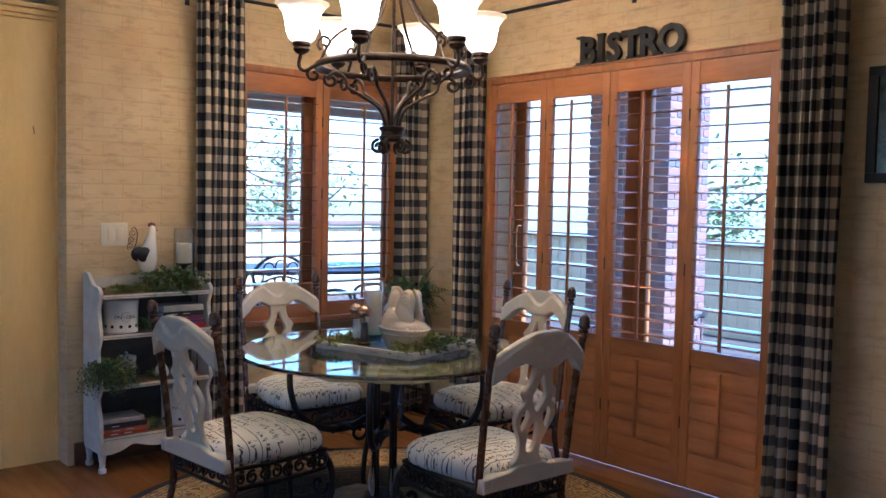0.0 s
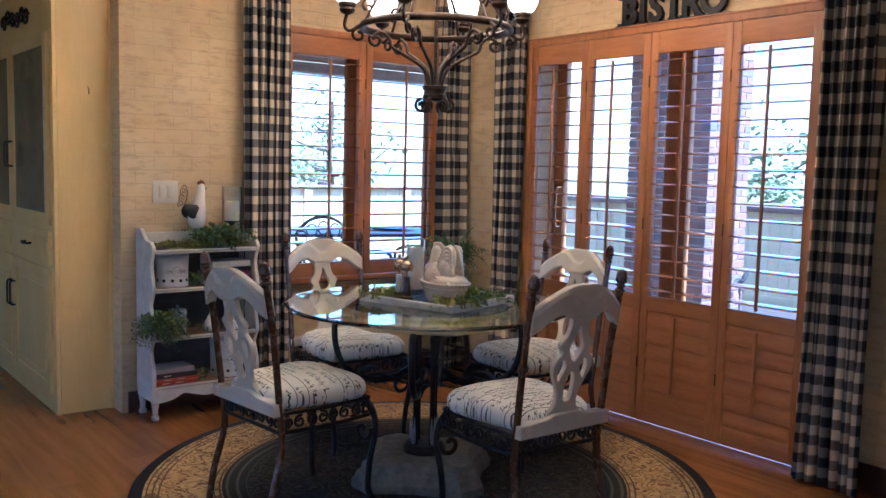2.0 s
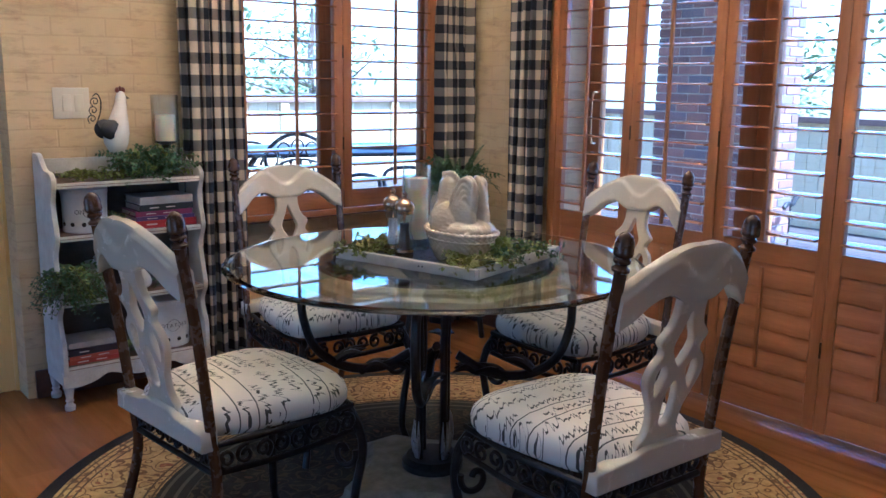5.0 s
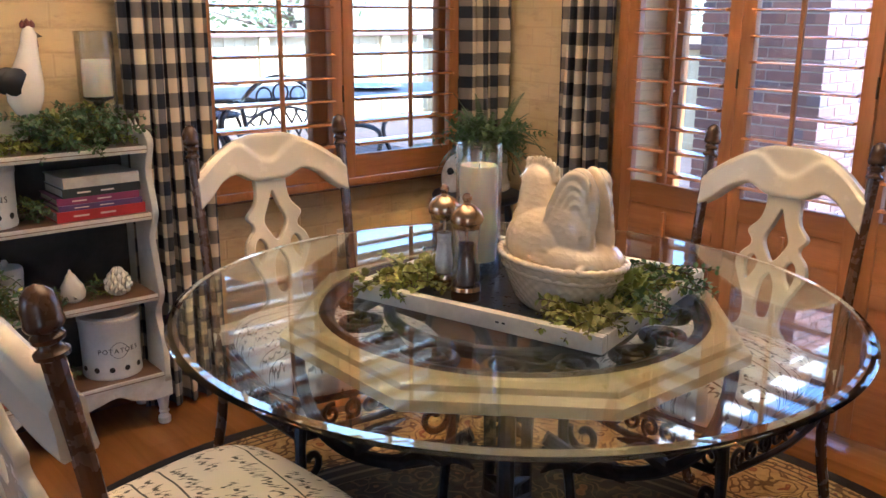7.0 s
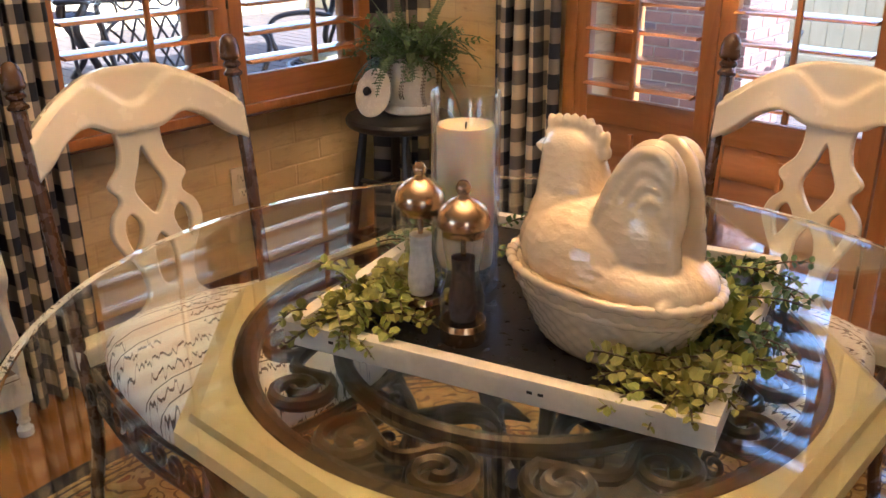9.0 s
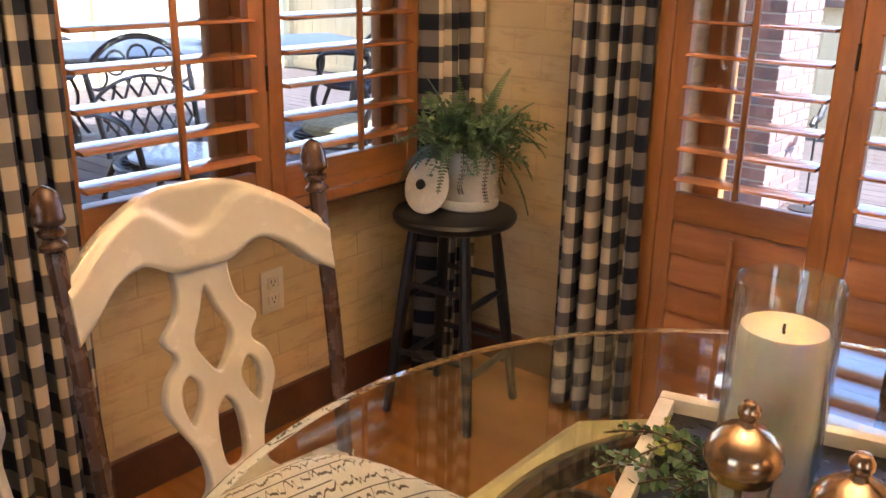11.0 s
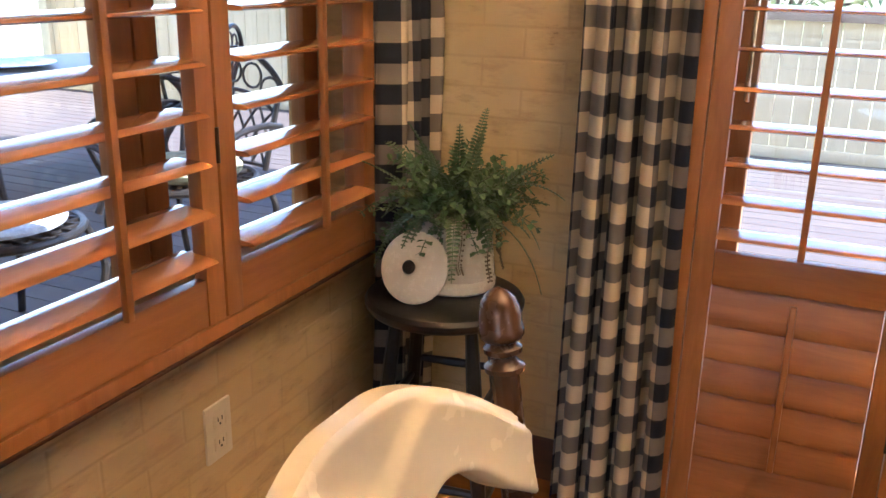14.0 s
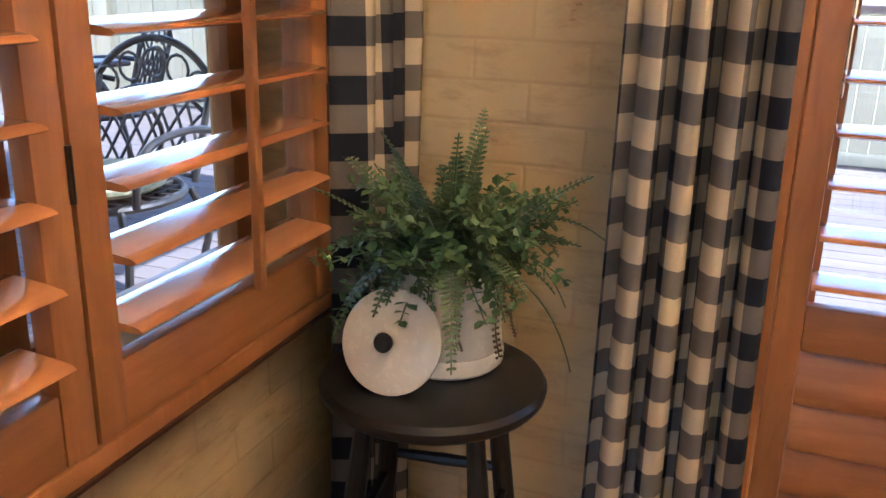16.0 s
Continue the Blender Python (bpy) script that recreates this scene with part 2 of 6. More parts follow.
M_WALL = wall_material()
M_FLOOR = floor_material()
M_CEIL = surf("ceiling_paint", (0.70, 0.66, 0.57), (0.76, 0.72, 0.63), 3, 0.9)
M_SHUT = wood("honey_stained_wood", (0.28, 0.106, 0.028), (0.45, 0.188, 0.055), 'z', 0.38)
M_SHUTX = wood("honey_stained_wood_across", (0.28, 0.106, 0.028), (0.45, 0.188, 0.055), 'y', 0.38)
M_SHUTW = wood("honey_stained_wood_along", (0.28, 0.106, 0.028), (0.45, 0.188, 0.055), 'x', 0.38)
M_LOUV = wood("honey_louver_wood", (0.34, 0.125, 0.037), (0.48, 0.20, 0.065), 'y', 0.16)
# Open louvers: same wood, base colour lightened to stand for lamp and sky light.
M_LOUVW = wood("lit_louver_wood_along", (0.42, 0.16, 0.048), (0.56, 0.24, 0.08), 'x', 0.16, bump=0.0)
for _m in (M_LOUV, M_LOUVW):
    _p = [n for n in _m.node_tree.nodes if n.type == 'BSDF_PRINCIPLED'][0]
    _p.inputs["Coat Weight"].default_value = 1.0
    _p.inputs["Coat Roughness"].default_value = 0.14
    _p.inputs["Coat IOR"].default_value = 1.8
M_TRIM = wood("dark_stained_trim", (0.05, 0.018, 0.008), (0.11, 0.04, 0.016), 'y', 0.4)
M_FRAME = wood("window_frame_wood", (0.30, 0.115, 0.030), (0.46, 0.20, 0.058), 'z', 0.4)
M_GING = gingham("buffalo_check_cloth")
M_IRON = surf("dark_wrought_iron", (0.012, 0.011, 0.011), (0.035, 0.030, 0.027), 30, 0.42, 0.6)
M_SILVER = surf("silvered_leaf_metal", (0.42, 0.42, 0.44), (0.62, 0.62, 0.64), 40, 0.3, 0.8)
M_BRONZE = surf("brushed_bronze_iron", (0.030, 0.017, 0.010), (0.085, 0.052, 0.030), 40, 0.38, 0.6)
M_POST = surf("brown_lacquered_metal", (0.086, 0.041, 0.020), (0.106, 0.053, 0.027), 5, 0.26, 0.1, bump=0.02, fine=30)
M_CREAM = surf("antiqued_cream_paint", (0.60, 0.53, 0.39), (0.69, 0.62, 0.48), 5, 0.24, 0, bump=0.02, fine=22, lo=0.3, hi=0.7)
M_HUTCH = surf("glazed_cream_cabinet", (0.78, 0.51, 0.145), (0.88, 0.62, 0.215), 3, 0.4, 0, stretch=(1, 1, 0.15), fine=60)
M_SHELF = surf("distressed_white_paint", (0.54, 0.50, 0.42), (0.70, 0.67, 0.59), 14, 0.5)
M_SHELFB = surf("dark_grey_beadboard", (0.045, 0.040, 0.034), (0.085, 0.075, 0.062), 12, 0.6)
M_SHELFT = wood("worn_brown_wood", (0.09, 0.045, 0.02), (0.2, 0.11, 0.055), 'x', 0.45)
M_SCRIPT = script_fabric()
M_RUG = rug_material()
M_TGLASS = glass("table_glass", (0.90, 0.97, 0.94))
M_PANE = glass("window_glass", (0.97, 0.99, 0.99))
M_CLEAR = glass("clear_glass")


def thin_glass(name):
    """A thin clear wall: light passes straight, the rim and glancing parts mirror."""
    m = bpy.data.materials.new(name)
    m.use_nodes = True
    nt = m.node_tree
    nt.nodes.clear()
    out = nt.nodes.new("ShaderNodeOutputMaterial")
    mixer = nt.nodes.new("ShaderNodeMixShader")
    clear = nt.nodes.new("ShaderNodeBsdfTransparent")
    clear.inputs[0].default_value = (0.97, 0.985, 0.98, 1)
    gloss = nt.nodes.new("ShaderNodeBsdfGlossy")
    gloss.inputs["Roughness"].default_value = 0.02
    lw = nt.nodes.new("ShaderNodeLayerWeight")
    lw.inputs["Blend"].default_value = 0.5
    pw = nt.nodes.new("ShaderNodeMath")
    pw.operation = 'POWER'
    pw.inputs[1].default_value = 2.4
    ma = nt.nodes.new("ShaderNodeMath")
    ma.operation = 'MULTIPLY_ADD'
    ma.inputs[1].default_value, ma.inputs[2].default_value = 0.9, 0.075
    nt.links.new(lw.outputs["Facing"], pw.inputs[0])
    nt.links.new(pw.outputs[0], ma.inputs[0])
    nt.links.new(ma.outputs[0], mixer.inputs[0])
    nt.links.new(clear.outputs[0], mixer.inputs[1])
    nt.links.new(gloss.outputs[0], mixer.inputs[2])
    nt.links.new(mixer.outputs[0], out.inputs[0])
    return m


M_THIN = thin_glass("thin_clear_glass")
M_STONE = surf("cast_stone", (0.13, 0.115, 0.085), (0.26, 0.235, 0.18), 18, 0.65)
M_COLLAR = surf("cream_stone_collar", (0.56, 0.44, 0.20), (0.66, 0.55, 0.30), 6, 0.35)
M_PORC = surf("white_glazed_ceramic", (0.72, 0.66, 0.55), (0.80, 0.75, 0.65), 5, 0.14, 0, bump=0.03)
M_ENAMEL = surf("cream_enamel", (0.70, 0.64, 0.52), (0.78, 0.73, 0.62), 7, 0.25, 0, bump=0.03)
M_CANIST = surf("white_canister_metal", (0.58, 0.57, 0.53), (0.70, 0.69, 0.65), 9, 0.35)
M_BLACK = surf("black_paint", (0.006, 0.006, 0.006), (0.016, 0.014, 0.013), 20, 0.5)
M_STOOL = surf("worn_black_stool_paint", (0.006, 0.006, 0.006), (0.018, 0.015, 0.013), 16, 0.42)
M_GOLD = surf("antique_brass", (0.42, 0.27, 0.15), (0.62, 0.44, 0.28), 20, 0.2, 0.95, bump=0.05)
M_WAX = Mat("ivory_wax", 0.45, 0, (0.80, 0.70, 0.50))
M_WAX.b.inputs["Subsurface Weight"].default_value = 0.7
M_WAX.b.inputs["Subsurface Radius"].default_value = (0.05, 0.03, 0.015)
M_WAX.color(M_WAX.ramp(M_WAX.noise(8, 3), [(0.3, (0.84, 0.72, 0.54)), (0.7, (0.90, 0.81, 0.66))]))
M_WAX = M_WAX.m
def lit_glass():
    """Alabaster glass that glows most near the bulb and least at its flared rim."""
    m = Mat("lit_alabaster_glass", 0.35, 0.0, (0.85, 0.75, 0.55))
    x, y, z = m.xyz(m.coord())
    up = m.math('DIVIDE', m.math('SUBTRACT', z, 1.99), 0.16)
    n = m.noise(14, 4, 0.6)
    up = m.math('ADD', up, m.math('MULTIPLY', m.math('SUBTRACT', n, 0.5), 0.25))
    m.link(m.ramp(up, [(0.05, (1.0, 0.62, 0.30)), (0.45, (1.0, 0.74, 0.42)), (0.95, (1.0, 0.60, 0.24))]), m.b.inputs["Emission Color"])
    m.link(m.math('MULTIPLY', m.ramp(up, [(0.0, 0.08), (0.35, 1.0), (0.62, 0.8), (0.92, 0.05)]), 2.4), m.b.inputs["Emission Strength"])
    return m.m


M_SHADE = lit_glass()
M_LEAF = surf("green_leaves", (0.040, 0.085, 0.028), (0.12, 0.20, 0.068), 40, 0.5, lo=0.3, hi=0.7)
M_FERN = surf("fern_leaves", (0.034, 0.066, 0.026), (0.112, 0.162, 0.060), 35, 0.45, lo=0.3, hi=0.7)
M_LIME = surf("yellow_green_leaves", (0.16, 0.20, 0.03), (0.36, 0.38, 0.07), 40, 0.5, lo=0.3, hi=0.7)
M_VINE = surf("brown_vine", (0.07, 0.045, 0.02), (0.13, 0.09, 0.035), 40, 0.6)
M_OUTLET = surf("almond_plastic", (0.62, 0.55, 0.42), (0.68, 0.62, 0.49), 10, 0.35, bump=0.02)
M_BRICK = Mat("red_brown_brick", 0.85)
_oi = M_BRICK.node("ObjectInfo")
M_BRICK.color(M_BRICK.mix(M_BRICK.math('MULTIPLY', M_BRICK.noise(30, 4), 0.45), M_BRICK.ramp(_oi.outputs["Random"], [(0.0, (0.10, 0.07, 0.07)), (0.35, (0.20, 0.10, 0.085)), (0.7, (0.26, 0.15, 0.13)), (1.0, (0.09, 0.10, 0.13))]), (0.24, 0.15, 0.12)))
M_BRICK.bump(M_BRICK.noise(120, 4), 0.5, 0.003)
M_BRICK = M_BRICK.m
M_MORTAR = surf("grey_mortar", (0.36, 0.33, 0.29), (0.48, 0.45, 0.40), 30, 0.9)
M_DECK = wood("weathered_deck_board", (0.040, 0.031, 0.028), (0.078, 0.062, 0.056), 'y', 0.7)
M_PORCH = wood("grey_porch_board", (0.15, 0.135, 0.125), (0.24, 0.22, 0.205), 'y', 0.7)
M_FENCE = wood("cream_painted_fence", (0.52, 0.43, 0.25), (0.63, 0.54, 0.34), 'z', 0.8)
M_SOFFIT = wood("brown_porch_beam", (0.13, 0.08, 0.06), (0.20, 0.13, 0.10), 'x', 0.7)
M_GRASS = surf("lawn", (0.13, 0.13, 0.06), (0.22, 0.20, 0.11), 2, 0.9)
M_BARK = surf("bark", (0.05, 0.035, 0.025), (0.12, 0.09, 0.065), 12, 0.9)
M_TREE = surf("tree_leaves", (0.12, 0.16, 0.07), (0.19, 0.24, 0.12), 5, 0.6)
M_BLUE = surf("blue_glazed_platter", (0.02, 0.06, 0.22), (0.30, 0.38, 0.50), 26, 0.2)
M_PATIOTOP = surf("mottled_stone_tabletop", (0.16, 0.14, 0.12), (0.32, 0.28, 0.24), 30, 0.5)
M_CUSH = surf("olive_floral_cushion", (0.10, 0.10, 0.05), (0.28, 0.25, 0.15), 22, 0.9)


# ---- mesh helpers ----
def thing(name, m=None, label="", category="", group="", kind=""):
    ob = new(name)
    ob.matrix_world = m if m is not None else Matrix()
    return tagged(ob, label, category, group, kind)


def mesh_of(bm, name, mats, smooth=None):
    me = bpy.data.meshes.new(name)
    bmesh.ops.recalc_face_normals(bm, faces=bm.faces[:])
    if smooth is not None:
        for f in bm.faces:
            f.smooth = True
        for e in bm.edges:
            if len(e.link_faces) == 2 and e.calc_face_angle(0) > radians(smooth):
                e.smooth = False
    bm.to_mesh(me)
    bm.free()
    for mt in (mats if isinstance(mats, (list, tuple)) else [mats]):
        me.materials.append(mt)
    return me


def part(name, bm, material, parent=None, label="", smooth=35, m=None, kind=""):
    ob = new(name, mesh_of(bm, name, material, smooth))
    if parent is not None:
        ob.parent = parent
    if m is not None:
        ob.matrix_basis = m
    return tagged(ob, label, kind=kind)


def share(name, me, parent, m, label=""):
    ob = new(name, me)
    ob.parent = parent
    ob.matrix_basis = m
    return tagged(ob, label)


def box(bm, x0, y0, z0, x1, y1, z1, bev=0.0, mi=0):
    r = bmesh.ops.create_cube(bm, size=1.0)
    vs = r["verts"]
    for v in vs:
        v.co = Vector(((x0 + x1) / 2 + v.co.x * (x1 - x0), (y0 + y1) / 2 + v.co.y * (y1 - y0), (z0 + z1) / 2 + v.co.z * (z1 - z0)))
    fs = {f for v in vs for f in v.link_faces}
    for f in fs:
        f.material_index = mi
    if bev > 0:
        es = list({e for v in vs for e in v.link_edges})
        bmesh.ops.bevel(bm, geom=es, offset=bev, segments=2, affect='EDGES', profile=0.6)
    return bm


def bx(x0, y0, z0, x1, y1, z1, bev=0.0):
    return box(bmesh.new(), x0, y0, z0, x1, y1, z1, bev)


def lathe(bm, prof, seg=24, c=(0, 0, 0), mi=0, m=None, squash=1.0):
    """Turns a profile of (radius, height) about z."""
    rings = []
    for r, z in prof:
        if r < 1e-5:
            rings.append([bm.verts.new((c[0], c[1], c[2] + z))])
        else:
            rings.append([bm.verts.new((c[0] + r * math.cos(2 * math.pi * i / seg), c[1] + squash * r * math.sin(2 * math.pi * i / seg), c[2] + z)) for i in range(seg)])
    for a, b in zip(rings, rings[1:]):
        for i in range(seg):
            j = (i + 1) % seg
            if len(a) == 1 and len(b) == 1:
                continue
            if len(a) == 1:
                f = bm.faces.new((a[0], b[i], b[j]))
            elif len(b) == 1:
                f = bm.faces.new((a[i], a[j], b[0]))
            else:
                f = bm.faces.new((a[i], a[j], b[j], b[i]))
            f.material_index = mi
    for ring, flip in ((rings[0], True), (rings[-1], False)):
        if len(ring) > 1:
            f = bm.faces.new(ring[::-1] if flip else ring)
            f.material_index = mi
    if m is not None:
        bmesh.ops.transform(bm, matrix=m, verts=[v for r in rings for v in r])
    return bm


def smooth_path(pts, n=6):
    """Catmull-Rom points through pts."""
    P = [Vector(p) for p in pts]
    P = [P[0] * 2 - P[1]] + P + [P[-1] * 2 - P[-2]]
    out = []
    for i in range(1, len(P) - 2):
        a, b, c, d = P[i - 1], P[i], P[i + 1], P[i + 2]
        for k in range(n):
            t = k / n
            out.append(0.5 * ((2 * b) + (c - a) * t + (2 * a - 5 * b + 4 * c - d) * t * t + (3 * b - a - 3 * c + d) * t ** 3))
    out.append(P[-2])
    return out


def tube(bm, pts, r, seg=8, mi=0, flat=1.0):
    """A round bar along pts; r is one radius or one for each point."""
    pts = [Vector(p) for p in pts]
    n = len(pts)
    rs = r if isinstance(r, (list, tuple)) else [r] * n
    tang = [(pts[min(i + 1, n - 1)] - pts[max(i - 1, 0)]).normalized() for i in range(n)]
    nor = tang[0].orthogonal().normalized()
    rings = []
    for i in range(n):
        nor = (nor - tang[i] * nor.dot(tang[i]))
        nor = nor.normalized() if nor.length > 1e-6 else tang[i].orthogonal().normalized()
        bi = tang[i].cross(nor)
        rings.append([bm.verts.new(pts[i] + rs[i] * (math.cos(2 * math.pi * k / seg) * nor + flat * math.sin(2 * math.pi * k / seg) * bi)) for k in range(seg)])
    for a, b in zip(rings, rings[1:]):
        for k in range(seg):
            f = bm.faces.new((a[k], a[(k + 1) % seg], b[(k + 1) % seg], b[k]))
            f.material_index = mi
    for ring in (rings[0][::-1], rings[-1]):
        f = bm.faces.new(ring)
        f.material_index = mi
    return bm


def spiral(c, r0, r1, a0, a1, ux, uz, n=22):
    """Points of a scroll about c in the plane of ux and uz."""
    c, ux, uz = Vector(c), Vector(ux), Vector(uz)
    out = []
    for i in range(n + 1):
        t = i / n
        r, a = r0 + (r1 - r0) * t, radians(a0 + (a1 - a0) * t)
        out.append(c + ux * (r * math.cos(a)) + uz * (r * math.sin(a)))
    return out


def flat_shape(name, loops, thick, bevel, material, parent=None, m=None, label=""):
    """A board cut along closed 2D loops (the first outside, the rest holes), standing in the xz plane."""
    cu = bpy.data.curves.new(name, 'CURVE')
    cu.dimensions, cu.fill_mode = '2D', 'BOTH'
    cu.extrude, cu.bevel_depth, cu.bevel_resolution = max(thick / 2 - bevel, 0.0005), bevel, 1
    for lp in loops:
        sp = cu.splines.new('POLY')
        sp.points.add(len(lp) - 1)
        for q, (x, y) in zip(sp.points, lp):
            q.co = (x, y, 0, 1)
        sp.use_cyclic_u = True
    return curve_part(name, cu, material, parent, m, label)


def curve_part(name, cu, material, parent, m, label, turn=True):
    tmp = bpy.data.objects.new("tmp", cu)
    scene.collection.objects.link(tmp)
    dg = bpy.context.evaluated_depsgraph_get()
    dg.update()
    me = bpy.data.meshes.new_from_object(tmp.evaluated_get(dg))
    bpy.data.objects.remove(tmp)
    bpy.data.curves.remove(cu)
    if turn:
        me.transform(pose(0, 0, 0, 90, 0, 0))
    me.materials.clear()
    me.materials.append(material)
    me.name = name
    ob = new(name, me)
    if parent is not None:
        ob.parent = parent
    if m is not None:
        ob.matrix_basis = m
    return tagged(ob, label)


def lettering(text, size, thick, material, parent, m, name="lettering", bold=0.0):
    cu = bpy.data.curves.new(name, 'FONT')
    cu.body, cu.size, cu.extrude = text, size, thick / 2
    cu.align_x = 'CENTER'
    cu.resolution_u, cu.offset = 3, bold
    return curve_part(name, cu, material, parent, m, "")


def closed(pts, n=5):
    """A smooth closed loop through 2D points."""
    P = [Vector((p[0], p[1], 0)) for p in pts]
    N = len(P)
    out = []
    for i in range(N):
        a, b, c, d = P[i - 1], P[i], P[(i + 1) % N], P[(i + 2) % N]
        for k in range(n):
            t = k / n
            v = 0.5 * ((2 * b) + (c - a) * t + (2 * a - 5 * b + 4 * c - d) * t * t + (3 * b - a - 3 * c + d) * t ** 3)
            out.append((v.x, v.y))
    return out


def leaf(bm, p, d, up, L, W, mi=0):
    """One small folded leaf of six triangles from p along d."""
    d, up = Vector(d).normalized(), Vector(up)
    s = d.cross(up)
    s = s.normalized() if s.length > 1e-5 else d.orthogonal().normalized()
    nrm = s.cross(d)
    p = Vector(p)
    rim = []
    for k, w in ((0.0, 0.0), (0.28, 0.44), (0.68, 0.46), (1.0, 0.0), (0.68, -0.46), (0.28, -0.44)):
        rim.append(bm.verts.new(p + d * L * k + s * W * w + nrm * W * 0.36 * abs(w)))
    q = bm.verts.new(p + d * L * 0.5)
    for k in range(6):
        bm.faces.new((rim[k], rim[(k + 1) % 6], q)).material_index = mi

# ---- the room ----
XW, YW, CEIL = 4.25, 5.09, 2.75   # inner faces of the door wall and the window wall


def structure(name, bm, material, label, category, smooth=None):
    return tagged(part(name, bm, material, None, label, smooth), category=category, kind="structure")


structure("floor", bx(-3.2, -2.9, -0.12, 4.25, 8.0, 0.0), M_FLOOR, "polished reddish brown stained wood floor", "floor")
structure("ceiling", bx(-3.2, -2.9, CEIL, 4.4, 8.2, CEIL + 0.1), M_CEIL, "plain cream painted ceiling", "ceiling")

# window wall with its opening, door wall with its opening
WIN = (2.90, 4.16, 0.655, 2.07)
bm = bmesh.new()
for a in ((2.0, 0, WIN[0], CEIL), (WIN[1], 0, 4.5, CEIL), (WIN[0], 0, WIN[1], WIN[2]), (WIN[0], WIN[3], WIN[1], CEIL)):
    box(bm, a[0], YW, a[1], a[2], YW + 0.26, a[3])
wall_window = structure("wall_north", bm, M_WALL, "cream faux-brick plaster wall round the window", "wall")
DOOR = (2.515, 4.33, 2.085)
bm = bmesh.new()
for a in ((-2.9, 0, DOOR[0], CEIL), (DOOR[1], 0, YW, CEIL), (DOOR[0], DOOR[2], DOOR[1], CEIL)):
    box(bm, XW, a[0], a[1], XW + 0.26, a[2], a[3])
structure("wall_east", bm, M_WALL, "cream faux-brick plaster wall round the french doors", "wall")
bm = bmesh.new()
box(bm, -3.2, 8.0, 0, 2.6, 8.2, CEIL)
box(bm, 2.35, YW + 0.26, 0, 2.6, 8.0, CEIL)
structure("wall_hall", bm, M_WALL, "plain cream wall at the end of the hall", "wall")
# Unseen walls; their openings are made up to let sky light into the room.
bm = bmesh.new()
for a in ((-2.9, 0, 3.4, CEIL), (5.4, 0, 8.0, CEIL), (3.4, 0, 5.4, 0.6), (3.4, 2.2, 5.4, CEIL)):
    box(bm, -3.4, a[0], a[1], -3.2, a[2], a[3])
structure("wall_west", bm, M_WALL, "unseen plain cream wall with an opening added for daylight", "wall")
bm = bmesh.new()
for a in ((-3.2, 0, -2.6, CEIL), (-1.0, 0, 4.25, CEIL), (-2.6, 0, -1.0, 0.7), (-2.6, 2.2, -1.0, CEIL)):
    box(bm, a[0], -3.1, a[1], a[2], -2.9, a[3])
structure("wall_south", bm, M_WALL, "unseen plain cream wall with an opening added for daylight", "wall")
# dark wooden baseboards
bm = bmesh.new()
box(bm, 2.03, YW - 0.018, 0, 2.90 + 1.35, YW, 0.115, 0.004)
box(bm, XW - 0.018, 4.36, 0, XW, YW - 0.018, 0.115, 0.004)
box(bm, XW - 0.018, -2.9, 0, XW, 2.44, 0.115, 0.004)
structure("baseboard", bm, M_TRIM, "dark stained wooden baseboard", "baseboard", 30)


# ---- shutters ----
def louver_mesh(length, width, thick, material):
    """A lens-shaped slat along x."""
    bm = bmesh.new()
    prof = [(-0.5, 0), (-0.42, 0.36), (-0.2, 0.5), (0.2, 0.5), (0.42, 0.36), (0.5, 0), (0.42, -0.36), (0.2, -0.5), (-0.2, -0.5), (-0.42, -0.36)]
    a = [bm.verts.new((-length / 2, p * width, q * thick)) for p, q in prof]
    b = [bm.verts.new((length / 2, p * width, q * thick)) for p, q in prof]
    n = len(prof)
    for i in range(n):
        bm.faces.new((a[i], a[(i + 1) % n], b[(i + 1) % n], b[i]))
    bm.faces.new(a[::-1])
    bm.faces.new(b)
    return mesh_of(bm, "louver", material, 50)


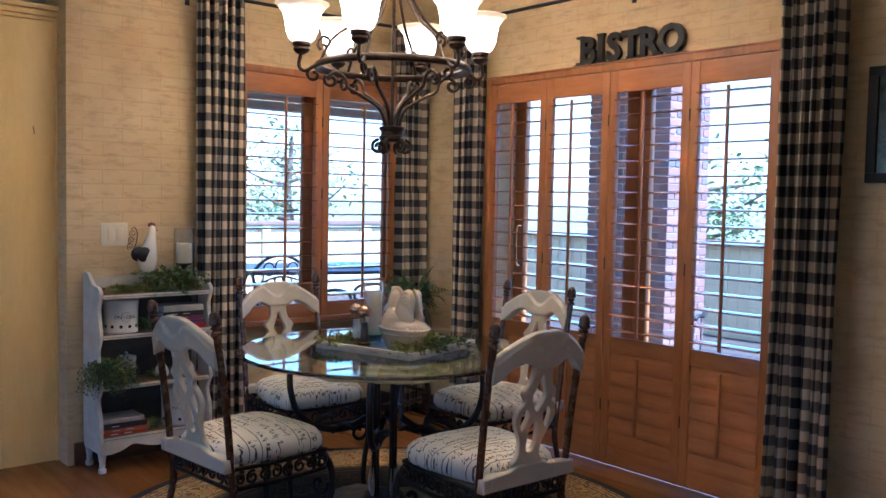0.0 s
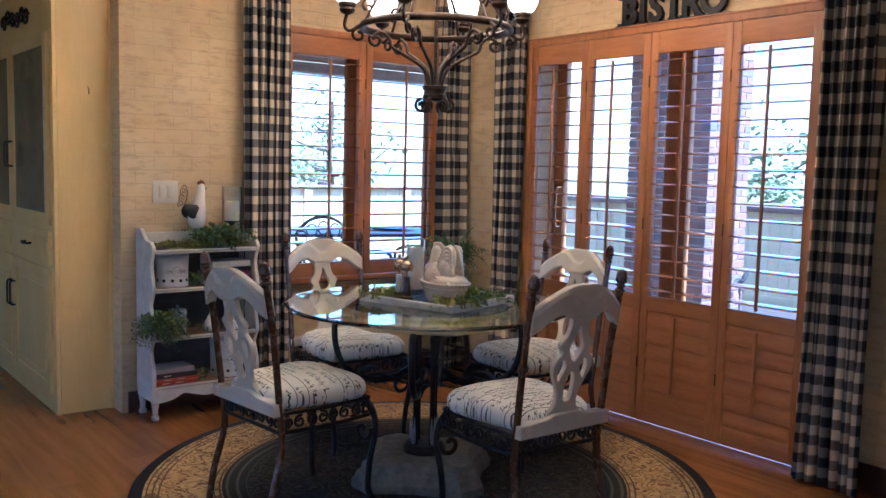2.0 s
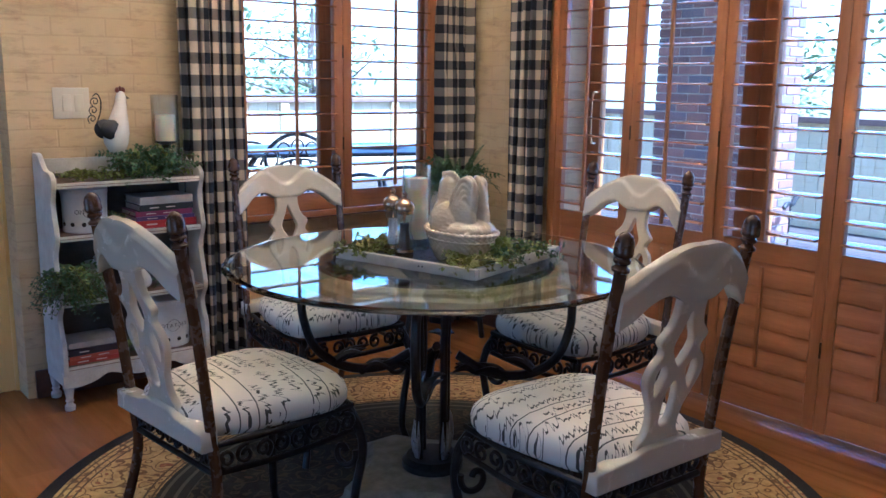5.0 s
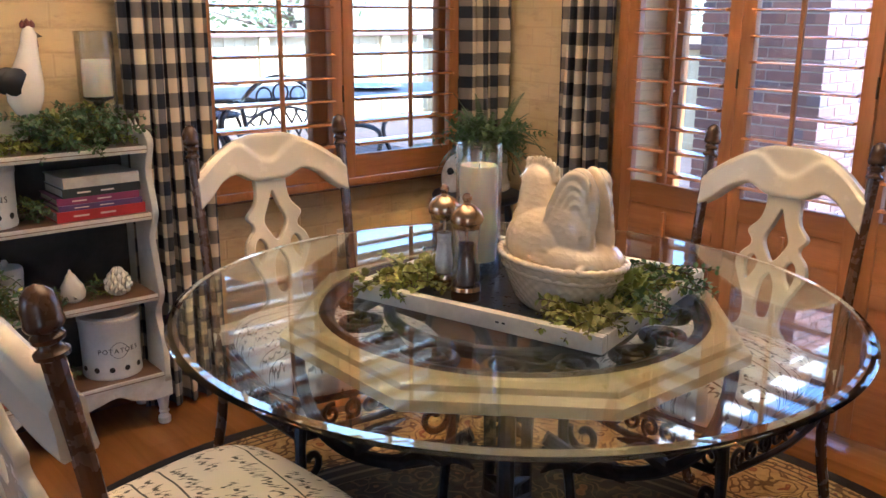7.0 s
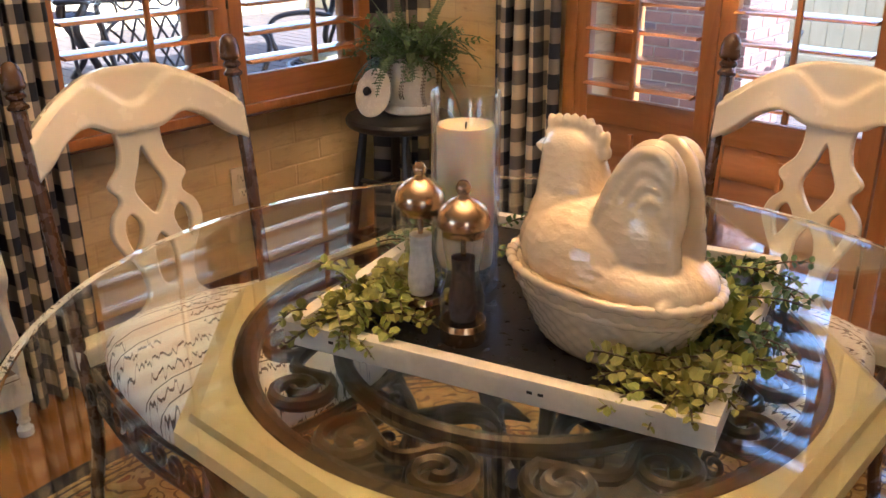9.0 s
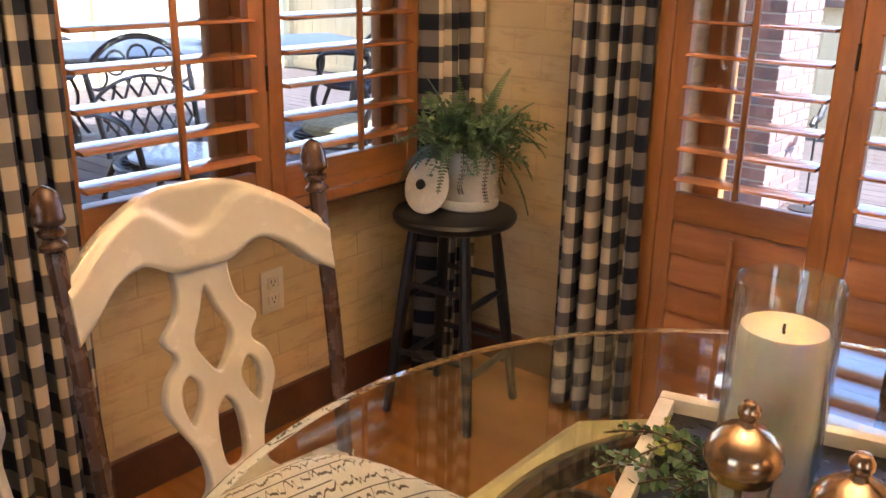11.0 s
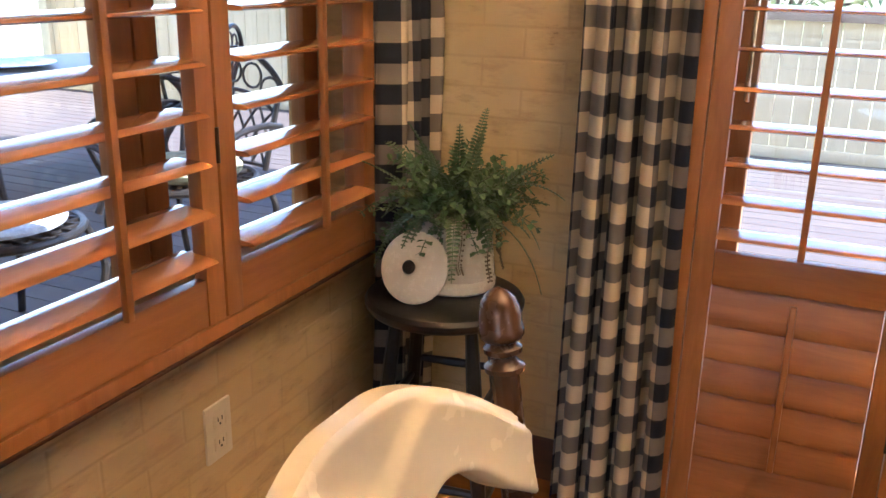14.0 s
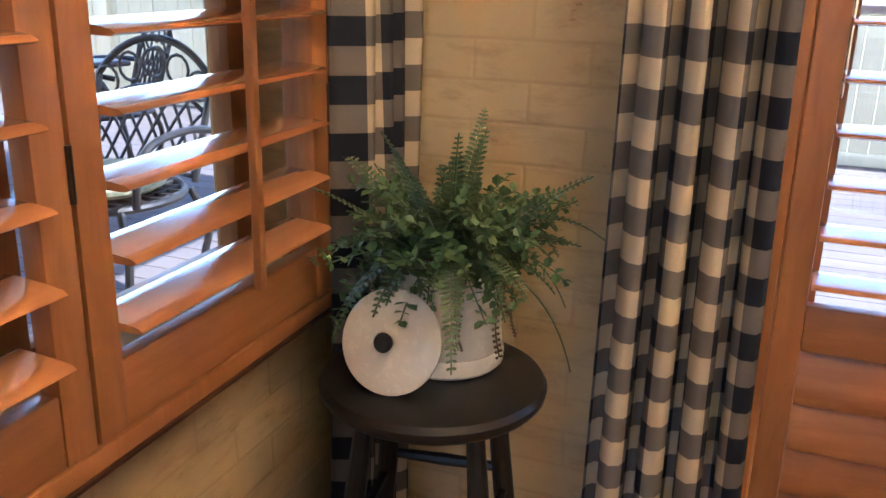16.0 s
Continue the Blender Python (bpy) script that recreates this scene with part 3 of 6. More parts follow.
def shutter_panel(m, W, z0, z1, zones, label, group, lean=6.0):
    """A panel in the xz plane, its room side at -y; zones: (bottom, top, open) of each louvered field."""
    t = thing("shutter_panel", m, label, "shutter", group)
    S, T = 0.045, 0.028
    for x in (0, W - S):
        part("stile", bx(x, -T, z0, x + S, 0, z1, 0.003), M_SHUT, t)
    zs = [z0] + [v for z in zones for v in z[:2]] + [z1]
    for a, b in zip(zs[::2], zs[1::2]):
        part("rail", bx(S, -T + 0.002, a, W - S, -0.002, b, 0.003), M_SHUTW, t)
    for a, b, is_open in zones:
        L = W - 2 * S - 0.004
        if is_open:
            n = int(round((b - a) / 0.0795))
            st = (b - a) / n
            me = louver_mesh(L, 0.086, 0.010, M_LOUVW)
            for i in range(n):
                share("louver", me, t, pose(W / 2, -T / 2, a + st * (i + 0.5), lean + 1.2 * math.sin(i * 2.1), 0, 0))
            part("tilt_rod", bx(W / 2 - 0.007, -T / 2 - 0.060, a + 0.015, W / 2 + 0.007, -T / 2 - 0.047, b - 0.02, 0.003), M_SHUT, t)
        else:
            n = max(2, int(round((b - a) / 0.078)))
            st = (b - a) / n
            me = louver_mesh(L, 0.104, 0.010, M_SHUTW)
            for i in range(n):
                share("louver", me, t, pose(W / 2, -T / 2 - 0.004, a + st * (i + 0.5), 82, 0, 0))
            part("tilt_rod", bx(W / 2 - 0.007, -T - 0.036, a + 0.09, W / 2 + 0.007, -T - 0.022, b - 0.01, 0.003), M_SHUT, t)
    for z in (z0 + 0.28, (z0 + z1) / 2, z1 - 0.28):
        bm = bmesh.new()
        lathe(bm, [(0.004, 0), (0.004, 0.06)], 8, (W + 0.001, -T - 0.001, z))
        part("hinge", bm, M_BRONZE, t)
    return t


# frame of the window shutters: y just inside the wall
FY = 5.04
bm = bmesh.new()
structure("window_frame", box(box(box(box(bm, 2.855, FY - 0.03, 0.645, 2.905, YW, 2.125, 0.003), 3.995, FY - 0.03, 0.645, 4.035, YW, 2.125, 0.003),
          2.905, FY - 0.03, 2.085, 3.995, YW, 2.125, 0.003), 2.905, FY - 0.03, 0.645, 3.995, YW, 0.672, 0.003), M_SHUT, "honey-stained wooden frame of the window shutters", "window frame", 30)
structure("window_casing", bx(4.036, FY + 0.02, 0.645, 4.18, YW, 2.125, 0.002), M_SHUT, "honey-stained casing behind the corner curtain", "trim", 30)
structure("window_sill", box(bmesh.new(), 2.852, FY - 0.033, 0.638, 4.038, YW, 0.645, 0.002), M_TRIM, "honey-stained wooden sill below the shutters", "sill", 30)
for x in (2.907, 3.453):
    shutter_panel(pose(x, FY - 0.002, 0), 0.54, 0.675, 2.083, [(0.76, 1.976, True)], "honey-stained plantation shutter with open louvers on the window", "window shutters", 4)

# frame and four tall panels on the french doors; local x runs along -y
FX = 4.205
bm = bmesh.new()
box(bm, FX - 0.03, 4.325, 0.0, XW, 4.365, 2.10, 0.003)
box(bm, FX - 0.03, 2.475, 0.0, XW, 2.505, 2.10, 0.003)
box(bm, FX - 0.03, 2.505, 2.062, XW, 4.325, 2.10, 0.003)
structure("door_frame", bm, M_SHUT, "honey-stained wooden frame of the door shutters", "door frame", 30)
structure("door_head_trim", box(bmesh.new(), FX - 0.036, 2.46, 2.10, XW, 4.38, 2.109, 0.003), M_SHUTX, "honey-stained ledge above the door shutters", "trim", 30)
for y, w in ((4.322, 0.437), (3.883, 0.437), (3.440, 0.48), (2.958, 0.45)):
    shutter_panel(pose(FX - 0.002, y, 0, 0, 0, -90), w, 0.03, 2.06, [(0.13, 0.622, False), (0.699, 1.950, True)],
                  "tall honey-stained shutter, louvers open above and closed below", "door shutters", 3)


# ---- glazing behind the shutters ----
def glazed_leaf(name, m, W, z0, z1, stile, label, cat, handle=None, low=1.3):
    t = thing(name, m, label, cat)
    t["kind"] = "structure"
    for x in (0, W - stile):
        part("stile", bx(x, -0.045, z0, x + stile, 0, z1, 0.004), M_FRAME, t)
    for a, b in ((z0, z0 + stile * low), (z1 - stile, z1)):
        part("rail", bx(stile, -0.043, a, W - stile, -0.002, b, 0.004), M_FRAME, t)
    p = part("pane", bx(stile - 0.005, -0.027, z0 + stile * low - 0.005, W - stile + 0.005, -0.021, z1 - stile + 0.005), M_PANE, t, smooth=None)
    p.visible_shadow = False
    if handle:
        h = bmesh.new()
        tube(h, smooth_path([(handle, -0.045, 1.0), (handle, -0.085, 1.02), (handle, -0.085, 1.22), (handle, -0.045, 1.24)], 4), 0.006, 8)
        part("door_handle", h, M_GOLD, t, "brass pull handle")
    return t


glazed_leaf("window_1", pose(2.905, 5.30, 0), 0.63, 0.660, 2.065, 0.065, "wood-framed window sash", "window", low=0.45)
glazed_leaf("window_2", pose(3.54, 5.30, 0), 0.615, 0.660, 2.065, 0.06, "wood-framed window sash", "window", low=0.45)
glazed_leaf("door_1", pose(4.44, 4.328, 0, 0, 0, -90), 0.905, 0.02, 2.08, 0.075, "french door with a wooden frame and a large pane", "door", 0.06)
glazed_leaf("door_2", pose(4.44, 3.421, 0, 0, 0, -90), 0.905, 0.02, 2.08, 0.075, "french door with a wooden frame and a large pane", "door")


# ---- curtains ----
def curtain(m, width, z0, z1, folds, seed, label):
    """A hanging cloth along x with deep folds, its length measured along the cloth for the check."""
    rnd = random.Random(seed)
    ph = [rnd.uniform(0, 6.28) for _ in range(6)]
    bm = bmesh.new()
    uv = bm.loops.layers.uv.new("UVMap")
    NU, NZ = 26 * folds // 2, 40
    rows, lens = [], []
    for j in range(NZ + 1):
        v = j / NZ
        z = z1 + (z0 - z1) * v
        flare = 1.0 + 0.22 * max(0, v - 0.55) + 0.03 * math.sin(v * 5 + ph[0])
        pts = []
        for i in range(NU + 1):
            u = i / NU
            a = u * folds * 2 * math.pi
            amp = 0.036 + 0.010 * math.sin(u * 7 + ph[1]) + 0.008 * math.sin(v * 6 + u * 5 + ph[2])
            x = (u - 0.5) * width * flare + 0.010 * math.sin(2 * a + ph[3])
            y = amp * math.sin(a + 0.7 * math.sin(v * 3.5 + ph[4])) + 0.006 * math.sin(3 * a + v * 4 + ph[5])
            pts.append(Vector((x, y, z)))
        rows.append([bm.verts.new(p) for p in pts])
        if not lens:
            acc = 0.0
            lens = [0.0]
            for p, q in zip(pts, pts[1:]):
                acc += (q - p).length
                lens.append(acc)
    for j in range(NZ):
        for i in range(NU):
            f = bm.faces.new((rows[j][i], rows[j][i + 1], rows[j + 1][i + 1], rows[j + 1][i]))
            f.smooth = True
            for lp, (ii, jj) in zip(f.loops, ((i, j), (i + 1, j), (i + 1, j + 1), (i, j + 1))):
                lp[uv].uv = (lens[ii] + 0.03, (z1 - z0) * jj / NZ)
    me = bpy.data.meshes.new("curtain")
    bm.to_mesh(me)
    bm.free()
    me.materials.append(M_GING)
    ob = new("curtain", me)
    ob.matrix_world = m
    sol = ob.modifiers.new("thick", 'SOLIDIFY')
    sol.thickness = 0.003
    return tagged(ob, label, "curtain", "check curtains")


CUR = "black and white buffalo-check curtain beside the "
curtain(pose(2.768, 4.965, 0), 0.25, 0.015, 2.45, 5, 1, CUR + "window")
curtain(pose(4.105, 4.985, 0), 0.235, 0.015, 2.45, 4, 2, CUR + "window in the corner")
curtain(pose(4.125, 4.462, 0, 0, 0, -90), 0.240, 0.015, 2.45, 4, 3, CUR + "french doors")
curtain(pose(4.115, 2.345, 0, 0, 0, -90), 0.27, 0.015, 2.45, 6, 4, CUR + "doors and the picture")


def curtain_rod(m, L, label):
    t = thing("curtain_rod", m, label, "curtain rod")
    part("rod", tube(bmesh.new(), [(0, 0, 0), (L, 0, 0)], 0.010, 10), M_BLACK, t)
    for x, s in ((0, -1), (L, 1)):
        b = bmesh.new()
        lathe(b, [(0, 0), (0.012, 0.003), (0.018, 0.018), (0.022, 0.03), (0.014, 0.046), (0, 0.055)], 14, m=pose(x, 0, 0, 0, 90 * s, 0))
        part("finial", b, M_BLACK, t)
    for x in (0.05, L * 0.5, L - 0.05):
        b = bmesh.new()
        tube(b, [(x, 0.125, -0.02), (x, 0.06, -0.02), (x, 0, -0.012)], 0.006, 8)
        box(b, x - 0.012, 0.115, -0.05, x + 0.012, 0.125, 0.02, 0.002)
        part("bracket", b, M_BLACK, t)
    return t


curtain_rod(pose(2.58, 4.965, 2.455), 1.62, "black metal curtain rod above the window")
curtain_rod(pose(4.125, 4.62, 2.455, 0, 0, -90), 2.52, "black metal curtain rod above the french doors")


# ---- rug ----
bm = bmesh.new()
lathe(bm, [(0, 0.0), (1.215, 0.0), (1.225, 0.004), (1.22, 0.010), (1.205, 0.012), (0, 0.012)], 96)
ob = part("rug", bm, M_RUG)
ob.matrix_world = pose(2.757, 3.412, 0.001)
tagged(ob, "round oriental rug with dark centre and gold floral border", "rug")


# ---- dining table ----
TC = (2.745, 3.410)
table = thing("dining_table", pose(TC[0], TC[1], 0) @ Matrix.Diagonal((0.935, 0.935, 1.071, 1)), "round glass-topped table with iron legs and stone base", "table")
p = part("tabletop", lathe(bmesh.new(), [(0, 0.706), (0.636, 0.706), (0.642, 0.708), (0.652, 0.713), (0.646, 0.717), (0.630, 0.719), (0, 0.719)], 128), M_TGLASS, table, "clear beveled glass", None)
p.visible_shadow = False


def octagon_ring(bm, rows, inner):
    """An eight-sided frame round a round hole; rows of (circumradius, z)."""
    N = 64

    def octo(R, a):
        k = (a % (math.pi / 4)) - math.pi / 8
        return R * math.cos(math.pi / 8) / math.cos(k)
    rings = []
    for R, z in rows:
        rings.append([bm.verts.new((octo(R, a + math.pi / 8 * 0) * math.cos(a - math.pi / 8 * 0), octo(R, a) * math.sin(a), z)) for a in [2 * math.pi * i / N for i in range(N)]])
    top_z, bot_z = rows[-1][1], rows[0][1]
    rings.append([bm.verts.new((inner * math.cos(2 * math.pi * i / N), inner * math.sin(2 * math.pi * i / N), top_z)) for i in range(N)])
    rings.append([bm.verts.new((inner * math.cos(2 * math.pi * i / N), inner * math.sin(2 * math.pi * i / N), bot_z)) for i in range(N)])
    for a, b in zip(rings, rings[1:] + rings[:1]):
        for i in range(N):
            bm.faces.new((a[i], a[(i + 1) % N], b[(i + 1) % N], b[i]))
    return bm


part("collar", octagon_ring(bmesh.new(), [(0.438, 0.655), (0.453, 0.662), (0.453, 0.678), (0.436, 0.686), (0.433, 0.694), (0.420, 0.700)], 0.376), M_COLLAR, table, "octagonal cream collar below the glass", 25, pose(0, 0, 0, 0, 0, 22.5))
ring = bmesh.new()
for R, r in ((0.361, 0.016), (0.240, 0.012)):
    tube(ring, [(R * math.cos(2 * math.pi * i / 72), R * math.sin(2 * math.pi * i / 72), 0.686) for i in range(73)], r, 10)
part("iron_ring", ring, M_BRONZE, table, "dark bronze iron rings")
for k in range(8):
    a = radians(45 * k + 10)
    b = bmesh.new()
    e1, e2 = Vector((math.cos(a), math.sin(a), 0)), Vector((-math.sin(a), math.cos(a), 0))
    c1 = e1 * 0.300 + Vector((0, 0, 0.686))
    s1 = spiral(c1 + e2 * 0.055, 0.006, 0.042, 0, 560, e1, e2, 26)
    s2 = spiral(c1 - e2 * 0.055, 0.042, 0.006, 200, 760, e1, e2, 26)
    tube(b, s1 + smooth_path([s1[-1], c1, s2[0]], 4)[1:-1] + s2, 0.008, 7)
    part("scroll", b, M_BRONZE, table)
for k in range(4):
    a = radians(90 * k + 45)
    e1 = Vector((math.cos(a), math.sin(a), 0))
    up = Vector((0, 0, 1))
    b = bmesh.new()
    P = [e1 * r + up * z for r, z in ((0.40, 0.655), (0.425, 0.635), (0.432, 0.59), (0.425, 0.53), (0.395, 0.46), (0.33, 0.412), (0.24, 0.395), (0.15, 0.41), (0.075, 0.45))]
    tube(b, smooth_path(P, 6), 0.014, 10)
    leg = part("curved_leg", b, M_IRON, table)
    for j, (r, z, L) in enumerate(((0.33, 0.405, 0.16), (0.24, 0.385, 0.15), (0.15, 0.40, 0.12))):
        lf = bmesh.new()
        side = e1.cross(up)
        for s in (-1, 0, 1):
            base = e1 * r + up * z
            tip = base - e1 * L * 0.7 + up * (0.05 - 0.02 * j) + side * 0.045 * s
            tube(lf, smooth_path([base, (base + tip) / 2 + up * 0.012 - side * 0.01 * s, tip], 4), [0.011, 0.014, 0.016, 0.016, 0.014, 0.011, 0.008, 0.005, 0.002], 6, flat=0.45)
        part("acanthus_leaf", lf, M_IRON, leg)
for k in range(4):
    a = radians(90 * k)
    x, y = 0.055 * math.cos(a), 0.055 * math.sin(a)
    b = bmesh.new()
    P = smooth_path([(x * 0.95, y * 0.95, 0.13), (x, y, 0.3), (x, y, 0.52), (x * 1.5, y * 1.5, 0.62), (x * 4.2, y * 4.2, 0.675)], 6)
    tube(b, P, 0.012, 10)
    rod = part("column_rod", b, M_IRON, table)
    lf = bmesh.new()
    for s in (-1, 0, 1):
        a2 = a + s * 0.75
        d = Vector((math.cos(a2), math.sin(a2), 0))
        tube(lf, smooth_path([Vector((x, y, 0.155)) + d * 0.010, Vector((x, y, 0.205)) + d * 0.020, Vector((x, y, 0.265)) + d * 0.017], 4), [0.008, 0.012, 0.014, 0.014, 0.013, 0.011, 0.008, 0.005, 0.002], 6, flat=0.5)
    part("leaf_wrap", lf, M_SILVER, rod, "pale silvered leaves")
part("foot_socket", lathe(bmesh.new(), [(0.10, 0.115), (0.10, 0.135), (0.085, 0.15), (0, 0.15)], 24), M_IRON, table)


def concave_square(R, dip, n=14):
    """Outline of a plinth with four clipped corners and hollow sides."""
    out = []
    for k in range(4):
        a0, a1 = radians(90 * k + 10), radians(90 * k + 80)
        p0 = Vector((R * math.cos(a0), R * math.sin(a0), 0))
        p1 = Vector((R * math.cos(a1), R * math.sin(a1), 0))
        inn = (p0 + p1).normalized()
        for i in range(n + 1):
            t = i / n
            out.append(p0.lerp(p1, t) - inn * dip * math.sin(math.pi * t))
    return out


bm = bmesh.new()
prev = None
for s, z in ((1.0, 0.013), (1.0, 0.045), (0.96, 0.055), (0.93, 0.075), (0.88, 0.082), (0.86, 0.105), (0.80, 0.114), (0.78, 0.118)):
    lp = [bm.verts.new((p.x * s, p.y * s, z)) for p in concave_square(0.36, 0.035)]
    if prev:
        for i in range(len(lp)):
            bm.faces.new((prev[i], prev[(i + 1) % len(lp)], lp[(i + 1) % len(lp)], lp[i]))
    else:
        bm.faces.new(lp[::-1])
    prev = lp
bm.faces.new(prev)
part("plinth", bm, M_STONE, table, "grey cast-stone plinth with hollow sides", 30)


# ---- chairs ----
def dining_chair(m, label):
    """Origin on the floor below the seat, front at +y."""
    t = thing("dining_chair", m, label, "chair", "chairs round the table")
    # seat cushion
    bm = bmesh.new()
    N, R = 56, 9
    rings = []

    def outline(a, s):
        c, q = math.cos(a), math.sin(a)
        e = 0.52
        x = math.copysign(abs(c) ** e, c)
        y = math.copysign(abs(q) ** e, q)
        w = 0.225 + 0.03 * y
        return x * w * s, y * 0.225 * s
    prof = [(0.86, 0.426), (0.97, 0.429), (1.015, 0.444), (1.02, 0.462), (1.0, 0.480), (0.935, 0.496), (0.78, 0.510), (0.48, 0.520), (0.2, 0.523)]
    for s, z in prof:
        rings.append([bm.verts.new((*outline(2 * math.pi * i / N, s), z)) for i in range(N)])
    for a, b in zip(rings, rings[1:]):
        for i in range(N):
            bm.faces.new((a[i], a[(i + 1) % N], b[(i + 1) % N], b[i]))
    bm.faces.new(rings[0][::-1])
    bm.faces.new(rings[-1])
    part("seat", bm, M_SCRIPT, t, "cream cushion printed with black cursive script", 60)
    # rear wooden rail under the splat
    lp = [(-0.225, 0.424), (0.225, 0.424), (0.225, 0.462), (0.10, 0.470), (0.06, 0.482), (-0.06, 0.482), (-0.10, 0.470), (-0.225, 0.462)]
    flat_shape("back_rail", [lp], 0.045, 0.004, M_CREAM, t, pose(0, -0.222, 0))
    # iron posts, raked back, with acorn finials
    for s in (-1, 1):
        b = bmesh.new()
        P = smooth_path([(s * 0.205, -0.275, 0.0), (s * 0.222, -0.245, 0.12), (s * 0.215, -0.20, 0.30), (s * 0.218, -0.212, 0.46), (s * 0.222, -0.240, 0.70), (s * 0.225, -0.2745, 0.904)], 5)
        tube(b, P, 0.0135, 10)
        lathe(b, [(0.014, 0.0), (0.018, 0.012), (0.012, 0.016)], 12, (s * 0.205, -0.275, -0.0))
        part("back_post", b, M_POST, t)
        f = bmesh.new()
        lathe(f, [(0.013, 0.0), (0.019, 0.003), (0.0195, 0.008), (0.013, 0.013), (0.012, 0.017), (0.018, 0.021), (0.0185, 0.026), (0.013, 0.031), (0.019, 0.034), (0.0215, 0.038), (0.0215, 0.044), (0.0205, 0.046), (0.0205, 0.058), (0.016, 0.072), (0.009, 0.079), (0.004, 0.081), (0.0, 0.083)], 20)
        part("finial", f, M_POST, t, "carved acorn finial", 40, pose(s * 0.225, -0.273, 0.897, 8, 0, 0))
        # front leg with a scrolled knee
        b = bmesh.new()
        P = smooth_path([(s * 0.20, 0.195, 0.415), (s * 0.222, 0.222, 0.36), (s * 0.228, 0.232, 0.29), (s * 0.212, 0.218, 0.17), (s * 0.205, 0.215, 0.06), (s * 0.22, 0.232, 0.0)], 5)
        tube(b, P, [0.015] * 6 + [0.013] * (len(P) - 6), 10)
        tube(b, spiral((s * 0.185, 0.20, 0.285), 0.045, 0.010, 20, -330, (s, 0.2, 0), (0, 0, 1)), 0.009, 8)
        part("front_leg", b, M_IRON, t)
    # apron: two bars and scrolls on each side
    corners = [(-0.205, -0.20), (-0.215, 0.205), (0.215, 0.205), (0.205, -0.20)]
    for k in range(4):
        (xa, ya), (xb, yb) = corners[k], corners[(k + 1) % 4]
        A, B = Vector((xa, ya, 0)), Vector((xb, yb, 0))
        d = (B - A).normalized()
        b = bmesh.new()
        out = Vector((-d.y, d.x, 0)) * (0.02 if k != 3 else 0.0)
        for z in (0.422, 0.352):
            tube(b, smooth_path([A + Vector((0, 0, z)), (A + B) / 2 + out + Vector((0, 0, z)), B + Vector((0, 0, z))], 5), 0.008, 8, flat=1.0)
        L = (B - A).length
        n = 4
        for i in range(n):
            c = A + d * L * (i + 0.5) / n + out * 0.8 + Vector((0, 0, 0.387))
            sg = 1 if i % 2 else -1
            s1 = spiral(c - d * 0.025, 0.007, 0.024, 0, 470, d * sg, Vector((0, 0, 1)), 18)
            s2 = spiral(c + d * 0.025, 0.024, 0.007, 110 + 180, 110 + 180 + 470, d * sg, Vector((0, 0, 1)), 18)
            tube(b, s1, 0.0055, 6)
            tube(b, s2, 0.0055, 6)
        part("apron", b, M_IRON, t, "iron apron with scrolls")
    # back boards lean with the posts
    lean = pose(0, -0.208, 0.47, 8.6, 0, 0)
    NX, NV = 56, 20
    TOP = [(0.0, 0.481), (0.05, 0.480), (0.10, 0.466), (0.16, 0.436), (0.20, 0.408), (0.224, 0.392)]
    BOT = [(0.0, 0.362), (0.05, 0.364), (0.10, 0.384), (0.15, 0.368), (0.19, 0.334), (0.224, 0.312)]

    def along(tab, q):
        """Height on a smooth curve through the knots, level at the middle."""
        q = abs(q)
        n = len(tab)

        def slope(i):
            a, b = tab[max(i - 1, 0)], tab[min(i + 1, n - 1)]
            return 0.0 if i == 0 else (b[1] - a[1]) / (b[0] - a[0])
        for i in range(n - 1):
            (x0, z0), (x1, z1) = tab[i], tab[i + 1]
            if q <= x1 + 1e-6:
                w = x1 - x0
                k = (q - x0) / w
                return z0 * (1 + 2 * k) * (1 - k) ** 2 + z1 * k * k * (3 - 2 * k) + w * (slope(i) * k * (1 - k) ** 2 - slope(i + 1) * k * k * (1 - k))
        return tab[-1][1]
    bm = bmesh.new()
    faces = []
    for sgn in (1, -1):
        g = []
        for i in range(NX + 1):
            x = -0.224 + 0.448 * i / NX
            zb, zt = along(BOT, x), along(TOP, x)
            bow = -0.034 * (1 - (x / 0.224) ** 2)
            col = []
            for j in range(NV + 1):
                v = j / NV
                line = 0.42 + 0.235 * (1 - math.cos(x / 0.108 * math.pi)) if abs(x) < 0.108 else 0.89 - 0.5 * (abs(x) - 0.108)
                k = min(max((line - v) / 0.13 + 0.5, 0), 1)
                rel = 0.009 * k * k * (3 - 2 * k) - 0.003 * math.sin(math.pi * v)
                edge = 0.004 * (max(0, abs(2 * v - 1) - 0.85) / 0.15) ** 2
                col.append(bm.verts.new((x, bow + sgn * (0.014 + rel - edge), zb + (zt - zb) * v)))
            g.append(col)
        faces.append(g)
        for i in range(NX):
            for j in range(NV):
                bm.faces.new((g[i][j], g[i + 1][j], g[i + 1][j + 1], g[i][j + 1]))
    f, k = faces
    for i in range(NX):
        for j in (0, NV):
            bm.faces.new((f[i][j], f[i + 1][j], k[i + 1][j], k[i][j]))
    for i in (0, NX):
        for j in range(NV):
            bm.faces.new((f[i][j], f[i][j + 1], k[i][j + 1], k[i][j]))
    part("crest_rail", bm, M_CREAM, t, "carved cream crest rail", 50, lean)
    R = [(0.046, 0.376), (0.044, 0.335), (0.054, 0.300), (0.080, 0.272), (0.066, 0.252), (0.066, 0.234), (0.088, 0.212), (0.096, 0.178), (0.078, 0.140), (0.058, 0.105), (0.050, 0.070), (0.054, 0.040), (0.075, 0.018), (0.082, -0.010)]
